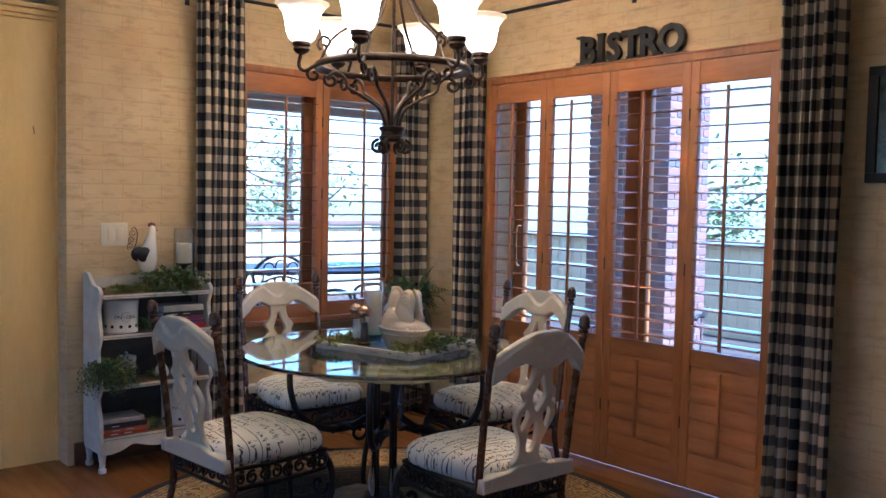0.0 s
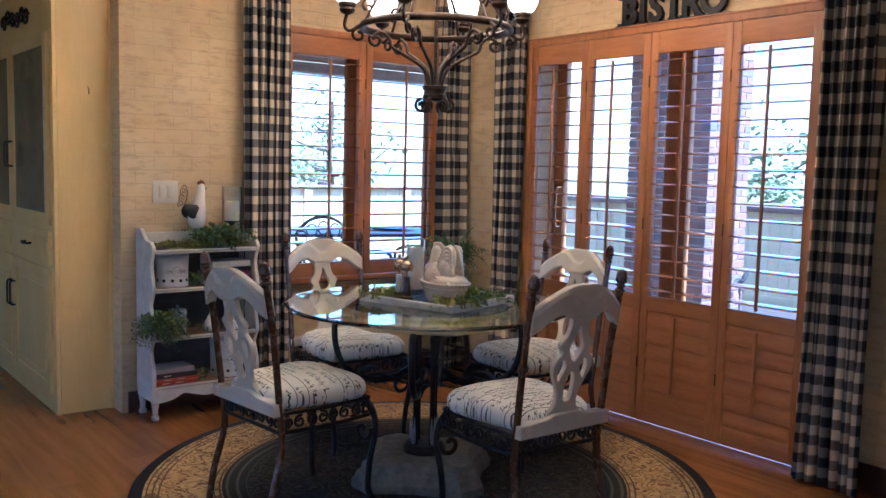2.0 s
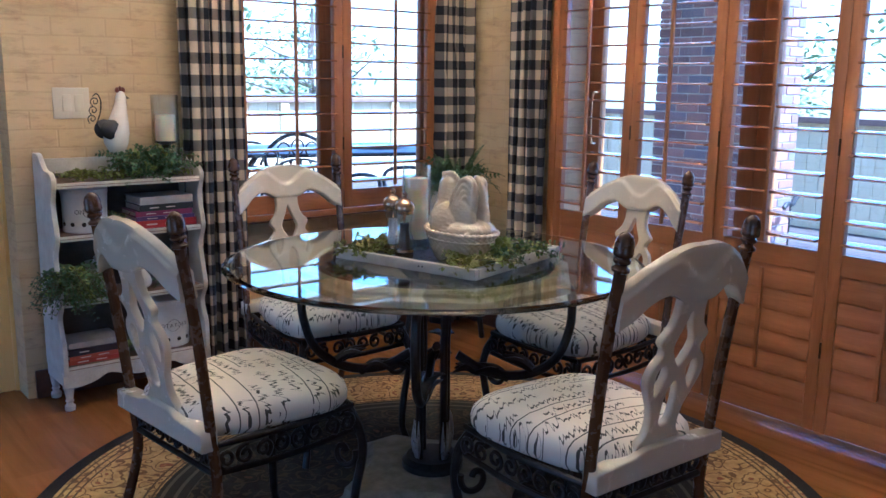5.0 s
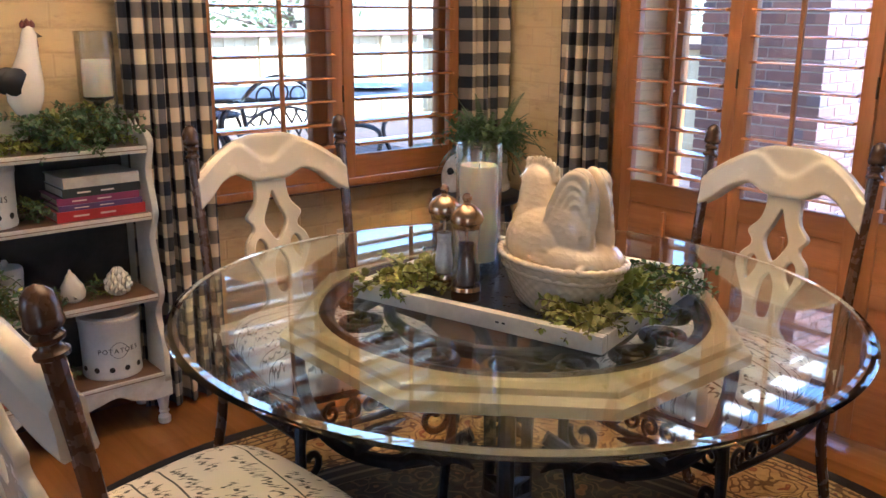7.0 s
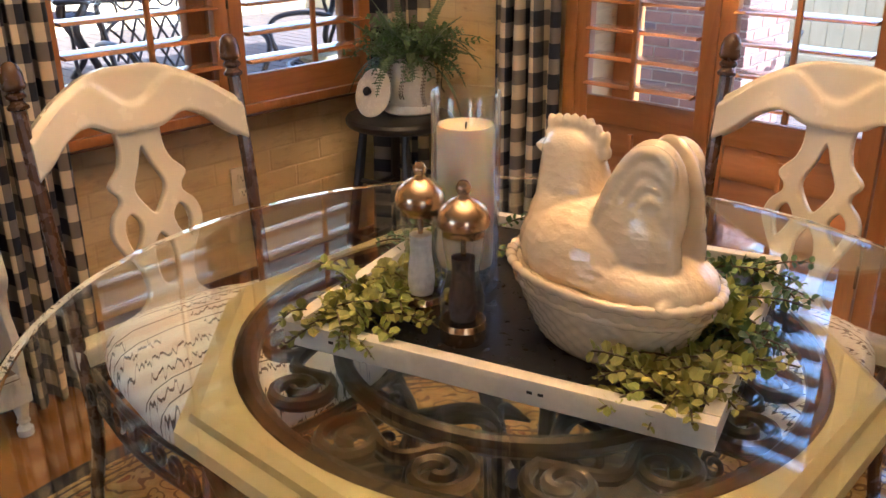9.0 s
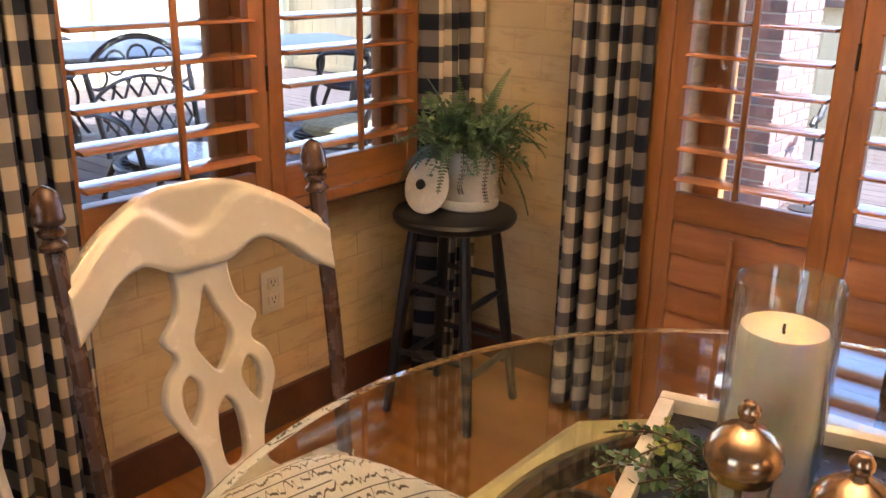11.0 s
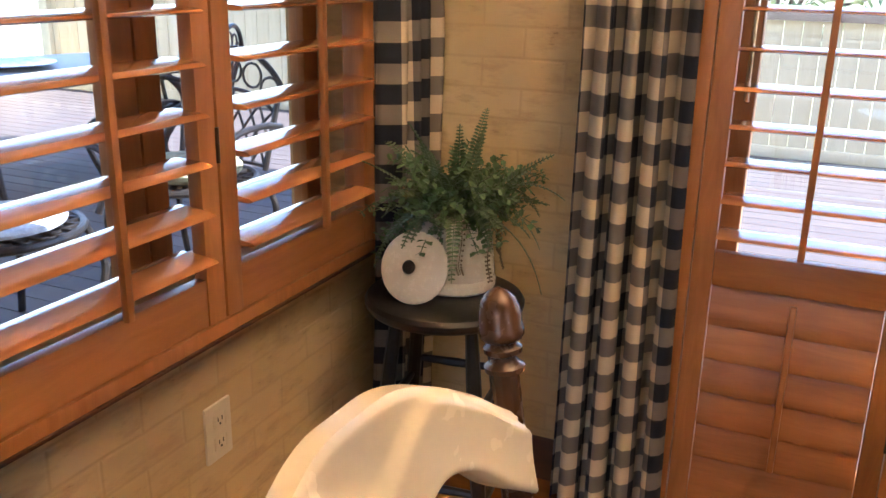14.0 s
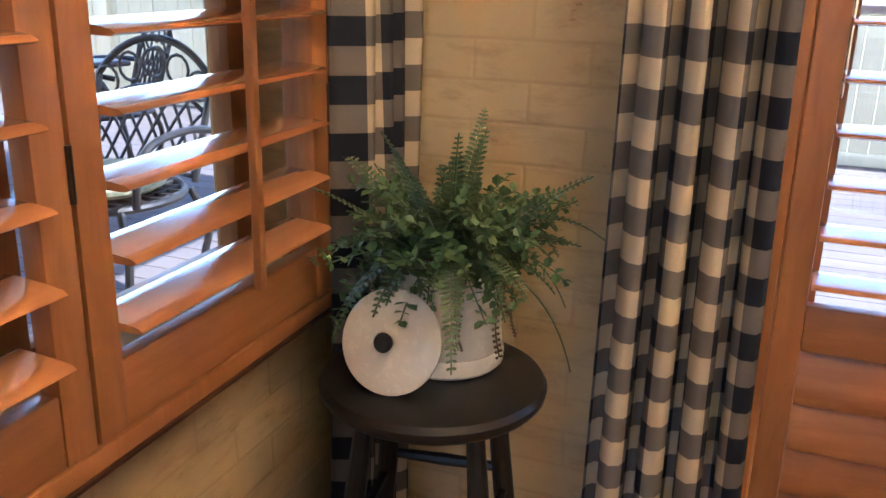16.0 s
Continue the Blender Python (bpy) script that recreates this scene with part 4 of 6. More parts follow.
    lp = smooth2(R, 4)
    loop = lp + [(-x, z) for x, z in reversed(lp)]
    holes = [closed([(0, 0.338), (0.019, 0.298), (0.037, 0.258), (0.022, 0.224), (0, 0.203), (-0.022, 0.224), (-0.037, 0.258), (-0.019, 0.298)], 4),
             closed([(0.0, 0.172), (0.020, 0.150), (0.026, 0.115), (0.024, 0.075), (0.012, 0.058), (-0.012, 0.058), (-0.024, 0.075), (-0.026, 0.115), (-0.020, 0.150)], 4)]
    for s in (-1, 1):
        holes.append(closed([(s * 0.034, 0.198), (s * 0.052, 0.218), (s * 0.071, 0.205), (s * 0.076, 0.174), (s * 0.064, 0.138), (s * 0.049, 0.150), (s * 0.036, 0.174)], 4))
    flat_shape("splat", [loop] + holes, 0.020, 0.004, M_CREAM, t, pose(0, -0.214, 0.47, 12.5, 0, 0), "pierced cream splat")
    return t


def smooth2(pts, n):
    return [(v.x, v.z) for v in smooth_path([(p[0], 0, p[1]) for p in pts], n)]


CH = "cream and iron dining chair with script-print cushion"
CSIZE = Matrix.Diagonal((0.925, 1.0, 1.012, 1))
chair = dining_chair(pose(2.148, 3.462, 0.013, 0, 0, -84) @ CSIZE, CH + " beside the bookcase")
copy_thing(chair, pose(2.758, 4.055, 0.013, 0, 0, 177.5))["label"] = CH + ", backed to the window"
copy_thing(chair, pose(3.337, 3.381, 0.013, 0, 0, 90))["label"] = CH + ", backed to the doors"
copy_thing(chair, pose(2.708, 2.776, 0.013, 0, 0, -1.5))["label"] = CH + ", backed to the room"


# ---- chandelier ----
def chandelier(m):
    t = thing("chandelier", m, "six-light bronze iron chandelier with lit alabaster bell shades", "chandelier")
    up = Vector((0, 0, 1))
    part("ring", tube(bmesh.new(), [(0.31 * math.cos(2 * math.pi * i / 64), 0.31 * math.sin(2 * math.pi * i / 64), 1.912) for i in range(65)], 0.014, 10, flat=1.3), M_BRONZE, t)
    b = bmesh.new()
    lathe(b, [(0.0, 1.640), (0.04, 1.640), (0.052, 1.648), (0.052, 1.662), (0.046, 1.668), (0.046, 1.682), (0.054, 1.688), (0.054, 1.700), (0.03, 1.704), (0.0, 1.706)], 24)
    part("hub", b, M_BRONZE, t, m=pose(0, 0, -0.03))
    part("stem", tube(bmesh.new(), [(0, 0, 1.67), (0, 0, 2.46)], 0.007, 8), M_BRONZE, t)
    for k in range(6):
        a = radians(-146.5 + 60 * k)
        e = Vector((math.cos(a), math.sin(a), 0))
        side = up.cross(e)
        b = bmesh.new()
        tube(b, spiral(e * 0.055 + up * 1.618, 0.030, 0.010, 90, -380, e, up, 20), 0.007, 8)
        part("bottom_scroll", b, M_BRONZE, t, m=pose(0, 0, -0.03))
        b = bmesh.new()
        P = smooth_path([e * 0.025 + up * 1.668, e * 0.055 + up * 1.745, e * 0.14 + up * 1.80, e * 0.185 + up * 1.825, e * 0.20 + up * 1.862, e * 0.235 + up * 1.885, e * 0.27 + up * 1.862], 6)
        tube(b, P + spiral(e * 0.255 + up * 1.852, 0.028, 0.008, 30, -360, e, up, 18), 0.0075, 8)
        part("lower_arm", b, M_BRONZE, t)
        b = bmesh.new()
        P = smooth_path([e * 0.315 + up * 1.912, e * 0.36 + up * 1.885, e * 0.385 + up * 1.905, e * 0.375 + up * 1.96], 6)
        tube(b, P, 0.0075, 8)
        tube(b, spiral(e * 0.325 + up * 1.87, 0.030, 0.008, 80, -300, e, up, 18), 0.007, 8)
        part("shade_arm", b, M_BRONZE, t)
        b = bmesh.new()
        P = smooth_path([e * 0.30 + up * 1.925, e * 0.25 + up * 2.02, e * 0.15 + up * 2.10, e * 0.07 + up * 2.22, e * 0.06 + up * 2.34, e * 0.015 + up * 2.44], 6)
        tube(b, P, 0.006, 8)
        tube(b, spiral(e * 0.28 + up * 2.0, 0.035, 0.008, -60, 330, e, up, 18), 0.006, 8)
        part("upper_scroll", b, M_BRONZE, t)
        c = e * 0.375
        b = bmesh.new()
        lathe(b, [(0.010, 1.948), (0.026, 1.956), (0.034, 1.968), (0.030, 1.978), (0.036, 1.984), (0.036, 1.996), (0, 1.998)], 18, (c.x, c.y, 0))
        part("cup", b, M_BRONZE, t)
        b = bmesh.new()
        lathe(b, [(0.033, 1.993), (0.052, 2.010), (0.064, 2.038), (0.070, 2.078), (0.078, 2.113), (0.098, 2.138), (0.110, 2.148), (0.108, 2.152), (0.094, 2.144), (0.074, 2.116), (0.066, 2.078), (0.060, 2.040), (0.048, 2.014), (0.030, 2.000)], 28, (c.x, c.y, 0))
        part("shade", b, M_SHADE, t, "glowing alabaster glass bell")
        lamp = new("bulb_light", bpy.data.lights.new("bulb_light", 'POINT'))
        lamp.data.energy, lamp.data.color, lamp.data.shadow_soft_size = LAMP_POWER, LAMP_COLOR, 0.04
        lamp.matrix_world = m @ pose(c.x, c.y, 2.095)
    b = bmesh.new()
    for i in range(7):
        z = 2.47 + i * 0.035
        o = Vector((1, 0, 0)) if i % 2 else Vector((0, 1, 0))
        tube(b, [Vector((0, 0, z)) + o * 0.010 * math.cos(2 * math.pi * j / 12) + up * 0.022 * math.sin(2 * math.pi * j / 12) for j in range(13)], 0.003, 6)
    part("chain", b, M_BRONZE, t)
    part("canopy", lathe(bmesh.new(), [(0.0, 2.70), (0.02, 2.70), (0.06, 2.73), (0.065, 2.748), (0, 2.749)], 24), M_BRONZE, t)
    return t


chandelier(pose(2.795, 3.460, 0.014))


# ---- outside ----
DZ = -0.12
structure("ground", bx(-400, -400, -1.4, 400, 400, -0.9), M_GRASS, "green lawn reaching to the horizon", "ground")
deck = structure("deck", bx(4.52, -4.0, DZ - 0.25, 9.62, 12.2, DZ - 0.03), M_DECK, "weathered grey-brown wooden deck", "deck")
board = mesh_of(bx(-0.068, -8.1, -0.012, 0.068, 8.1, 0.013, 0.003), "deck_board", M_DECK)
for i in range(36):
    share("deck_board", board, deck, pose(4.59 + 0.142 * i, 4.1, DZ - 0.013))
deck2 = structure("porch_floor", bx(-2.0, 5.36, DZ - 0.25, 4.51, 12.2, DZ - 0.03), M_PORCH, "grey wooden porch floor along the house", "deck")
pboard = mesh_of(bx(-0.068, -8.1, -0.012, 0.068, 8.1, 0.013, 0.003), "deck_board", M_PORCH)
for i in range(46):
    share("deck_board", pboard, deck2, pose(-1.95 + 0.142 * i, 8.78, DZ - 0.013) @ Matrix.Diagonal((1, 0.42, 1, 1)))


def fence(m, L, H, label):
    t = thing("fence", m, label, "fence")
    me = mesh_of(bx(-0.066, -0.012, 0, 0.066, 0.012, H - 0.06, 0.003), "picket", M_FENCE)
    n = int(L / 0.137)
    for i in range(n):
        share("picket", me, t, pose(0.07 + 0.137 * i, 0.002 * math.sin(i * 2.3), 0.03))
    for x in [k * 1.8 for k in range(int(L / 1.8) + 1)]:
        part("post", bx(x - 0.06, -0.075, 0, x + 0.06, -0.014, H, 0.004), M_FENCE, t)
    part("top_rail", bx(-0.05, -0.09, H - 0.06, L, 0.07, H, 0.006), M_SOFFIT, t)
    part("bottom_rail", bx(-0.05, -0.04, 0.0, L, -0.013, 0.09, 0.004), M_FENCE, t)
    return t


fence(pose(9.60, 12.1, DZ, 0, 0, -90), 16.0, 1.10, "cream painted board fence along the edge of the deck")
fence(pose(-2.0, 12.1, DZ), 11.5, 1.15, "cream painted board fence beyond the patio table")

# brick pier at the porch corner
pier = thing("brick_pier", pose(6.92, 5.02, DZ), "broad red-brown brick pier holding the porch roof", "pier")
part("core", bx(0.008, 0.008, 0, 0.592, 0.872, 2.62), M_MORTAR, pier)
long_b = mesh_of(bx(0, 0, 0, 0.192, 0.09, 0.060, 0.004), "brick", M_BRICK)
half_b = mesh_of(bx(0, 0, 0, 0.090, 0.09, 0.060, 0.004), "brick", M_BRICK)
for r in range(37):
    z = 0.006 + r * 0.070
    odd = r % 2
    x = 0.0
    for ln, me in ([(0.192, long_b), (0.192, long_b), (0.192, long_b)] if odd else [(0.09, half_b), (0.192, long_b), (0.192, long_b), (0.09, half_b)]):
        share("brick", me, pier, pose(x, 0.0, z))
        x += ln + 0.010
    y = 0.882
    for ln, me in ([(0.192, long_b)] * 3 + [(0.090, half_b), (0.090, half_b)] if odd else [(0.09, half_b)] + [(0.192, long_b)] * 3 + [(0.090, half_b)]):
        share("brick", me, pier, pose(0.0, y, z, 0, 0, -90))
        y -= ln + 0.010

# Porch ceiling colour made up: pale, to bounce daylight onto louvers and indoors.
bm = bmesh.new()
box(bm, -2.0, 5.10, 2.62, 7.55, 8.3, 2.78)
structure("porch_roof", bm, M_CEIL, "porch ceiling made pale to bounce daylight indoors", "roof")
structure("porch_beam", bx(-2.0, 8.05, 2.22, 7.55, 8.25, 2.62, 0.006), M_SOFFIT, "brown wooden porch beam", "beam", 30)


def patio_chair(m, label):
    """Cast metal armchair, front at +y, with a curved lattice back."""
    t = thing("patio_chair", m, label, "chair", "patio chairs")
    up = Vector((0, 0, 1))

    def back(u, v):
        a = (u - 0.5) * 1.5
        return Vector((0.31 * math.sin(a) * (1 + 0.12 * v), -0.25 - 0.10 * v - 0.08 * math.cos(a) + 0.08, 0.43 + 0.47 * v * (1 - 0.28 * (2 * u - 1) ** 2)))
    b = bmesh.new()
    tube(b, [back(0, v / 10) for v in range(11)] + [back(u / 16, 1) for u in range(1, 16)] + [back(1, 1 - v / 10) for v in range(11)], 0.013, 8)
    part("back_frame", b, M_IRON, t)
    b = bmesh.new()
    for k in range(-5, 8):
        for s in (1, -1):
            pts = []
            for i in range(15):
                v = i / 14
                u = (k / 7) + s * v * 0.55 + (0 if s == 1 else 0.1)
                if 0.02 <= u <= 0.98 and 0.06 < v < 0.66:
                    pts.append(back(u, v))
            if len(pts) > 2:
                tube(b, pts, 0.006, 6)
    tube(b, [back(u / 16, 0.66) for u in range(17)], 0.008, 6)
    tube(b, [back(u / 16, 0.05) for u in range(17)], 0.008, 6)
    for k in range(5):
        c = back((k + 0.5) / 5, 0.82)
        tube(b, [c + Vector((0.045 * math.cos(j * math.pi / 6), 0, 0.05 * math.sin(j * math.pi / 6))) for j in range(13)], 0.006, 6)
    part("back_lattice", b, M_IRON, t)
    b = bmesh.new()
    ringp = [(0.27 * math.cos(2 * math.pi * i / 40), 0.27 * math.sin(2 * math.pi * i / 40), 0.425) for i in range(41)]
    tube(b, ringp, 0.014, 8)
    for k in range(9):
        x = -0.24 + 0.06 * k
        h = math.sqrt(max(0.27 ** 2 - x * x, 0))
        tube(b, [(x, -h, 0.425), (x * 0.9, 0, 0.417), (x, h, 0.425)], 0.008, 6)
        tube(b, [(-h, x, 0.424), (0, x * 0.9, 0.416), (h, x, 0.424)], 0.008, 6)
    part("seat", b, M_IRON, t)
    for s in (-1, 1):
        b = bmesh.new()
        tube(b, smooth_path([(s * 0.30, -0.22, 0.62), (s * 0.33, -0.05, 0.65), (s * 0.33, 0.14, 0.64), (s * 0.31, 0.20, 0.57), (s * 0.27, 0.17, 0.44)], 5), 0.013, 8)
        part("arm", b, M_IRON, t)
        for y, o in ((0.17, 0.08), (-0.2, -0.1)):
            b = bmesh.new()
            tube(b, smooth_path([(s * 0.21, y, 0.42), (s * 0.25, y + o * 0.4, 0.28), (s * 0.23, y + o * 0.3, 0.13), (s * 0.27, y + o, 0.0)], 5), 0.014, 8)
            part("leg", b, M_IRON, t)
    return t


PCH = "dark cast-metal patio armchair with lattice back"
pch = patio_chair(pose(4.36, 6.74, DZ, 0, 0, 176) @ Matrix.Diagonal((1.1, 1.1, 1.12, 1)), PCH + " by the window")
copy_thing(pch, pose(5.30, 6.66, DZ, 0, 0, 92))["label"] = PCH + " turned towards the table"
copy_thing(pch, pose(6.75, 7.95, DZ, 0, 0, 20))["label"] = PCH + " pushed up to the table"
copy_thing(pch, pose(5.2, 9.9, DZ, 0, 0, -140))["label"] = PCH + " on the fence side"
cb = bmesh.new()
lathe(cb, [(0, 0.0), (0.20, 0.0), (0.235, 0.02), (0.24, 0.04), (0.22, 0.062), (0.12, 0.072), (0, 0.07)], 24)
cu = part("seat_cushion", cb, M_CUSH, None, "faded olive floral cushion on a patio chair")
tagged(cu, category="cushion")
cu.matrix_world = pose(5.30, 6.66, DZ + 0.494)
cb = bmesh.new()
lathe(cb, [(0, 0.0), (0.22, 0.0), (0.245, 0.008), (0.248, 0.02), (0.23, 0.028), (0.12, 0.030), (0, 0.026)], 32)
cu = part("seat_pad", cb, surf("pale_grey_vinyl", (0.34, 0.36, 0.38), (0.50, 0.52, 0.54), 9, 0.25), None, "thin shiny pale grey pad on a patio chair")
tagged(cu, category="cushion")
cu.matrix_world = pose(4.36, 6.74, DZ + 0.494)

pt = thing("patio_table", pose(6.10, 8.98, DZ, 0, 0, -20) @ Matrix.Diagonal((1.3, 1.1, 1, 1)), "rectangular patio table with a mottled top and metal legs", "table")
part("tabletop", bx(-0.95, -0.55, 0.69, 0.95, 0.55, 0.725, 0.008), M_PATIOTOP, pt)
part("rim", tube(bmesh.new(), [(-0.96, -0.56, 0.705), (0.96, -0.56, 0.705), (0.96, 0.56, 0.705), (-0.96, 0.56, 0.705), (-0.96, -0.56, 0.705)], 0.018, 8), M_IRON, pt)
for sx in (-1, 1):
    for sy in (-1, 1):
        b = bmesh.new()
        tube(b, smooth_path([(sx * 0.8, sy * 0.42, 0.69), (sx * 0.88, sy * 0.48, 0.5), (sx * 0.78, sy * 0.40, 0.2), (sx * 0.86, sy * 0.46, 0.0)], 5), 0.022, 8)
        part("leg", b, M_IRON, pt)
pl = part("platter", lathe(bmesh.new(), [(0, 0.0), (0.10, 0.0), (0.20, 0.022), (0.23, 0.028), (0.23, 0.033), (0.19, 0.03), (0.1, 0.012), (0, 0.012)], 36), M_BLUE, None, "round blue patterned platter lying on the patio table")
tagged(pl, category="platter")
pl.matrix_world = pose(6.30, 8.88, DZ + 0.727) @ Matrix.Diagonal((1.25, 1.25, 1, 1))

st = thing("garden_stake", pose(7.30, 4.90, DZ), "small black iron stake with a curled bird-shaped top", "garden ornament")
part("rod", tube(bmesh.new(), [(0, 0, 0), (0, 0, 0.52)], 0.007, 8), M_BLACK, st)
part("foot", lathe(bmesh.new(), [(0, 0), (0.09, 0), (0.09, 0.008), (0.01, 0.014), (0, 0.014)], 20), M_BLACK, st)
b = bmesh.new()
tube(b, smooth_path([(-0.10, 0, 0.50), (-0.04, 0, 0.54), (0.02, 0, 0.53), (0.06, 0, 0.57), (0.10, 0, 0.60)], 5), [0.004] + [0.018] * 10 + [0.02] * 9 + [0.006], 8)
tube(b, spiral((0.02, 0, 0.44), 0.05, 0.01, 90, 460, (1, 0, 0), (0, 0, 1)), 0.005, 6)
part("ornament", b, M_BLACK, st)


def tree(x, y, H, seed, spread=1.0):
    rnd = random.Random(seed)
    t = thing("tree", pose(x, y, -0.9), "leafy green garden tree behind the fence", "tree", "garden trees")
    tr = bmesh.new()
    tube(tr, smooth_path([(0, 0, 0), (0.06, 0.03, H * 0.25), (-0.04, 0.05, H * 0.5), (0.02, 0, H * 0.8)], 4), [0.16 * (1 - 0.06 * i) for i in range(13)], 8)
    ends = []
    for k in range(11):
        a = rnd.uniform(0, 6.28)
        z = H * rnd.uniform(0.3, 0.7)
        L = spread * rnd.uniform(0.9, 2.0)
        e = Vector((L * math.cos(a), L * math.sin(a), z + rnd.uniform(0.2, 0.9)))
        tube(tr, smooth_path([(0, 0, z), (e.x * 0.5, e.y * 0.5, z + 0.15), e], 3), [0.06, 0.055, 0.05, 0.04, 0.03, 0.02, 0.01], 6)
        ends += [e, Vector((e.x * 0.6, e.y * 0.6, z + 0.4))]
    ends.append(Vector((0, 0, H * 0.9)))
    part("trunk", tr, M_BARK, t)
    cr = bmesh.new()
    for e in ends:
        for _ in range(48):
            p = e + Vector((rnd.gauss(0, 0.42), rnd.gauss(0, 0.42), rnd.gauss(0, 0.34)))
            d = Vector((rnd.uniform(-1, 1), rnd.uniform(-1, 1), rnd.uniform(-0.7, 0.5)))
            leaf(cr, p, d, (rnd.uniform(-1, 1), rnd.uniform(-1, 1), 1), rnd.uniform(0.12, 0.24), rnd.uniform(0.06, 0.12))
    part("crown", cr, M_TREE, t, smooth=None)
    return t


for i, (x, y, H, s) in enumerate(((8.2, 19.5, 4.2, 1.0), (13.6, 22.5, 5.0, 1.2), (6.0, 18.8, 3.2, 0.8), (18.5, 12.5, 3.8, 1.1), (20.0, 8.3, 4.2, 1.0), (17.0, 5.2, 2.7, 0.8))):
    tree(x, y, H, 20 + i, s)


# ---- greenery helpers ----
def sprig(bm, p, d, L, n, size, rnd, droop=0.5, mi=0, stem=1, wood_bm=None):
    """A thin stem from p along d that droops, with pairs of small leaves."""
    p, d = Vector(p), Vector(d).normalized()
    pts = [p.copy()]
    for i in range(6):
        d = (d + Vector((rnd.uniform(-0.12, 0.12), rnd.uniform(-0.12, 0.12), -droop / 6))).normalized()
        pts.append(pts[-1] + d * L / 6)
    tube(wood_bm if wood_bm is not None else bm, pts, [0.0012] * 7, 4, stem)
    for i in range(n):
        t = (i + 0.6) / n * 6
        k = min(int(t), 5)
        q = pts[k].lerp(pts[k + 1], t - k)
        ax = (pts[k + 1] - pts[k]).normalized()
        s = ax.orthogonal().normalized()
        s.rotate(Matrix.Rotation(rnd.uniform(0, 6.28), 3, ax))
        sz = size * rnd.uniform(0.7, 1.2) * (1.0 - 0.35 * i / n)
        for sg in (1, -1):
            leaf(bm, q, s * sg + ax * 0.45, (rnd.uniform(-0.4, 0.4), rnd.uniform(-0.4, 0.4), 1), sz, sz * 0.78, mi)


def fern_frond(bm, p, d, L, rnd, droop=0.8, size=0.016, mi=0, stem=1):
    """A frond: a curved rib with close narrow leaflets in one plane."""
    p, d = Vector(p), Vector(d).normalized()
    side = d.cross(Vector((0, 0, 1)))
    side = side.normalized() if side.length > 1e-4 else Vector((1, 0, 0))
    side.rotate(Matrix.Rotation(rnd.uniform(-0.7, 0.7), 3, d))
    pts = [p.copy()]
    N = 11
    for i in range(N):
        d = (d + Vector((0, 0, -droop / N))).normalized()
        pts.append(pts[-1] + d * L / N)
    tube(bm, pts, [0.0014] * (N + 1), 4, stem)
    M = int(L / 0.0088)
    for i in range(2, M):
        t = i / M * N
        k = min(int(t), N - 1)
        q = pts[k].lerp(pts[k + 1], t - k)
        ax = (pts[k + 1] - pts[k]).normalized()
        sz = size * (1 - 0.75 * (i / M) ** 1.6) * rnd.uniform(0.85, 1.1)
        for sg in (1, -1):
            leaf(bm, q, side * sg + ax * 0.35, side.cross(ax), sz, sz * 0.5, mi)


def garland(name, m, n, spread, L, size, seed, label, mats, up=0.5, droop=0.7):
    """A heap of thin stems with countless tiny leaves."""
    rnd = random.Random(seed)
    t = thing(name, m, label, "greenery")
    leaves, stems = bmesh.new(), bmesh.new()
    for i in range(n):
        a = rnd.uniform(0, 6.28)
        p = (rnd.uniform(-1, 1) * spread[0], rnd.uniform(-1, 1) * spread[1], rnd.uniform(0.004, spread[2]))
        sprig(leaves, p, (math.cos(a), math.sin(a), up * rnd.uniform(0.1, 1.3)), L * rnd.uniform(0.6, 1.2), rnd.randint(6, 9), size, rnd, droop, 0 if rnd.random() < 0.8 or len(mats) < 3 else 2, 1, stems)
    part("foliage", leaves, mats, t, "tiny pointed leaves", None, kind="stuff")
    part("stem_tangle", stems, mats, t, "thin brown stems", None, kind="stuff")
    return t


# ---- things on the dining table ----
TZ = 0.7706
TROT = -74.6
TRAY = (2.799, 3.410)
tray = thing("serving_tray", pose(TRAY[0], TRAY[1], TZ, 0, 0, TROT), "black tray with a distressed white wooden rim on the glass table", "tray")
TL, TW, TH = 0.245, 0.228, 0.029
part("base", bx(-TL + 0.01, -TW + 0.01, 0.002, TL - 0.01, TW - 0.01, 0.012), surf("black_tray_board", (0.006, 0.006, 0.007), (0.016, 0.015, 0.015), 18, 0.3), tray, "black board")
for x0, y0, x1, y1 in ((-TL, -TW, TL, -TW + 0.018), (-TL, TW - 0.018, TL, TW), (-TL, -TW + 0.019, -TL + 0.018, TW - 0.019), (TL - 0.018, -TW + 0.019, TL, TW - 0.019)):
    part("rim", bx(x0, y0, 0.0, x1, y1, TH, 0.002), M_SHELF, tray)
for x, y in ((-0.18, -TW), (0.06, -TW), (0.072, -TW), (TL, 0.05), (TL, -0.1)):
    part("worn_spot", bx(x - 0.003 if x < 0.24 else x - 0.004, y - 0.001 if x < 0.24 else y - 0.004, 0.014, x + (0.003 if x < 0.24 else 0.001), y + 0.004 if x < 0.24 else y + 0.004, 0.017), M_BLACK, tray)


M_HEN = Mat("honey_glazed_ceramic", 0.16)
_big = M_HEN.noise(7, 4, 0.6)
M_HEN.color(M_HEN.ramp(_big, [(0.3, (0.68, 0.53, 0.33)), (0.7, (0.79, 0.67, 0.47))]))
_vo = M_HEN.node("TexVoronoi")
_vo.inputs["Scale"].default_value = 62
M_HEN.link(M_HEN.coord((0.7, 1, 1.25)), _vo.inputs["Vector"])
M_HEN.bump(M_HEN.math('ADD', M_HEN.math('MULTIPLY', _vo.outputs["Distance"], 0.6), M_HEN.noise(45, 3, 0.6)), 0.4, 0.004)
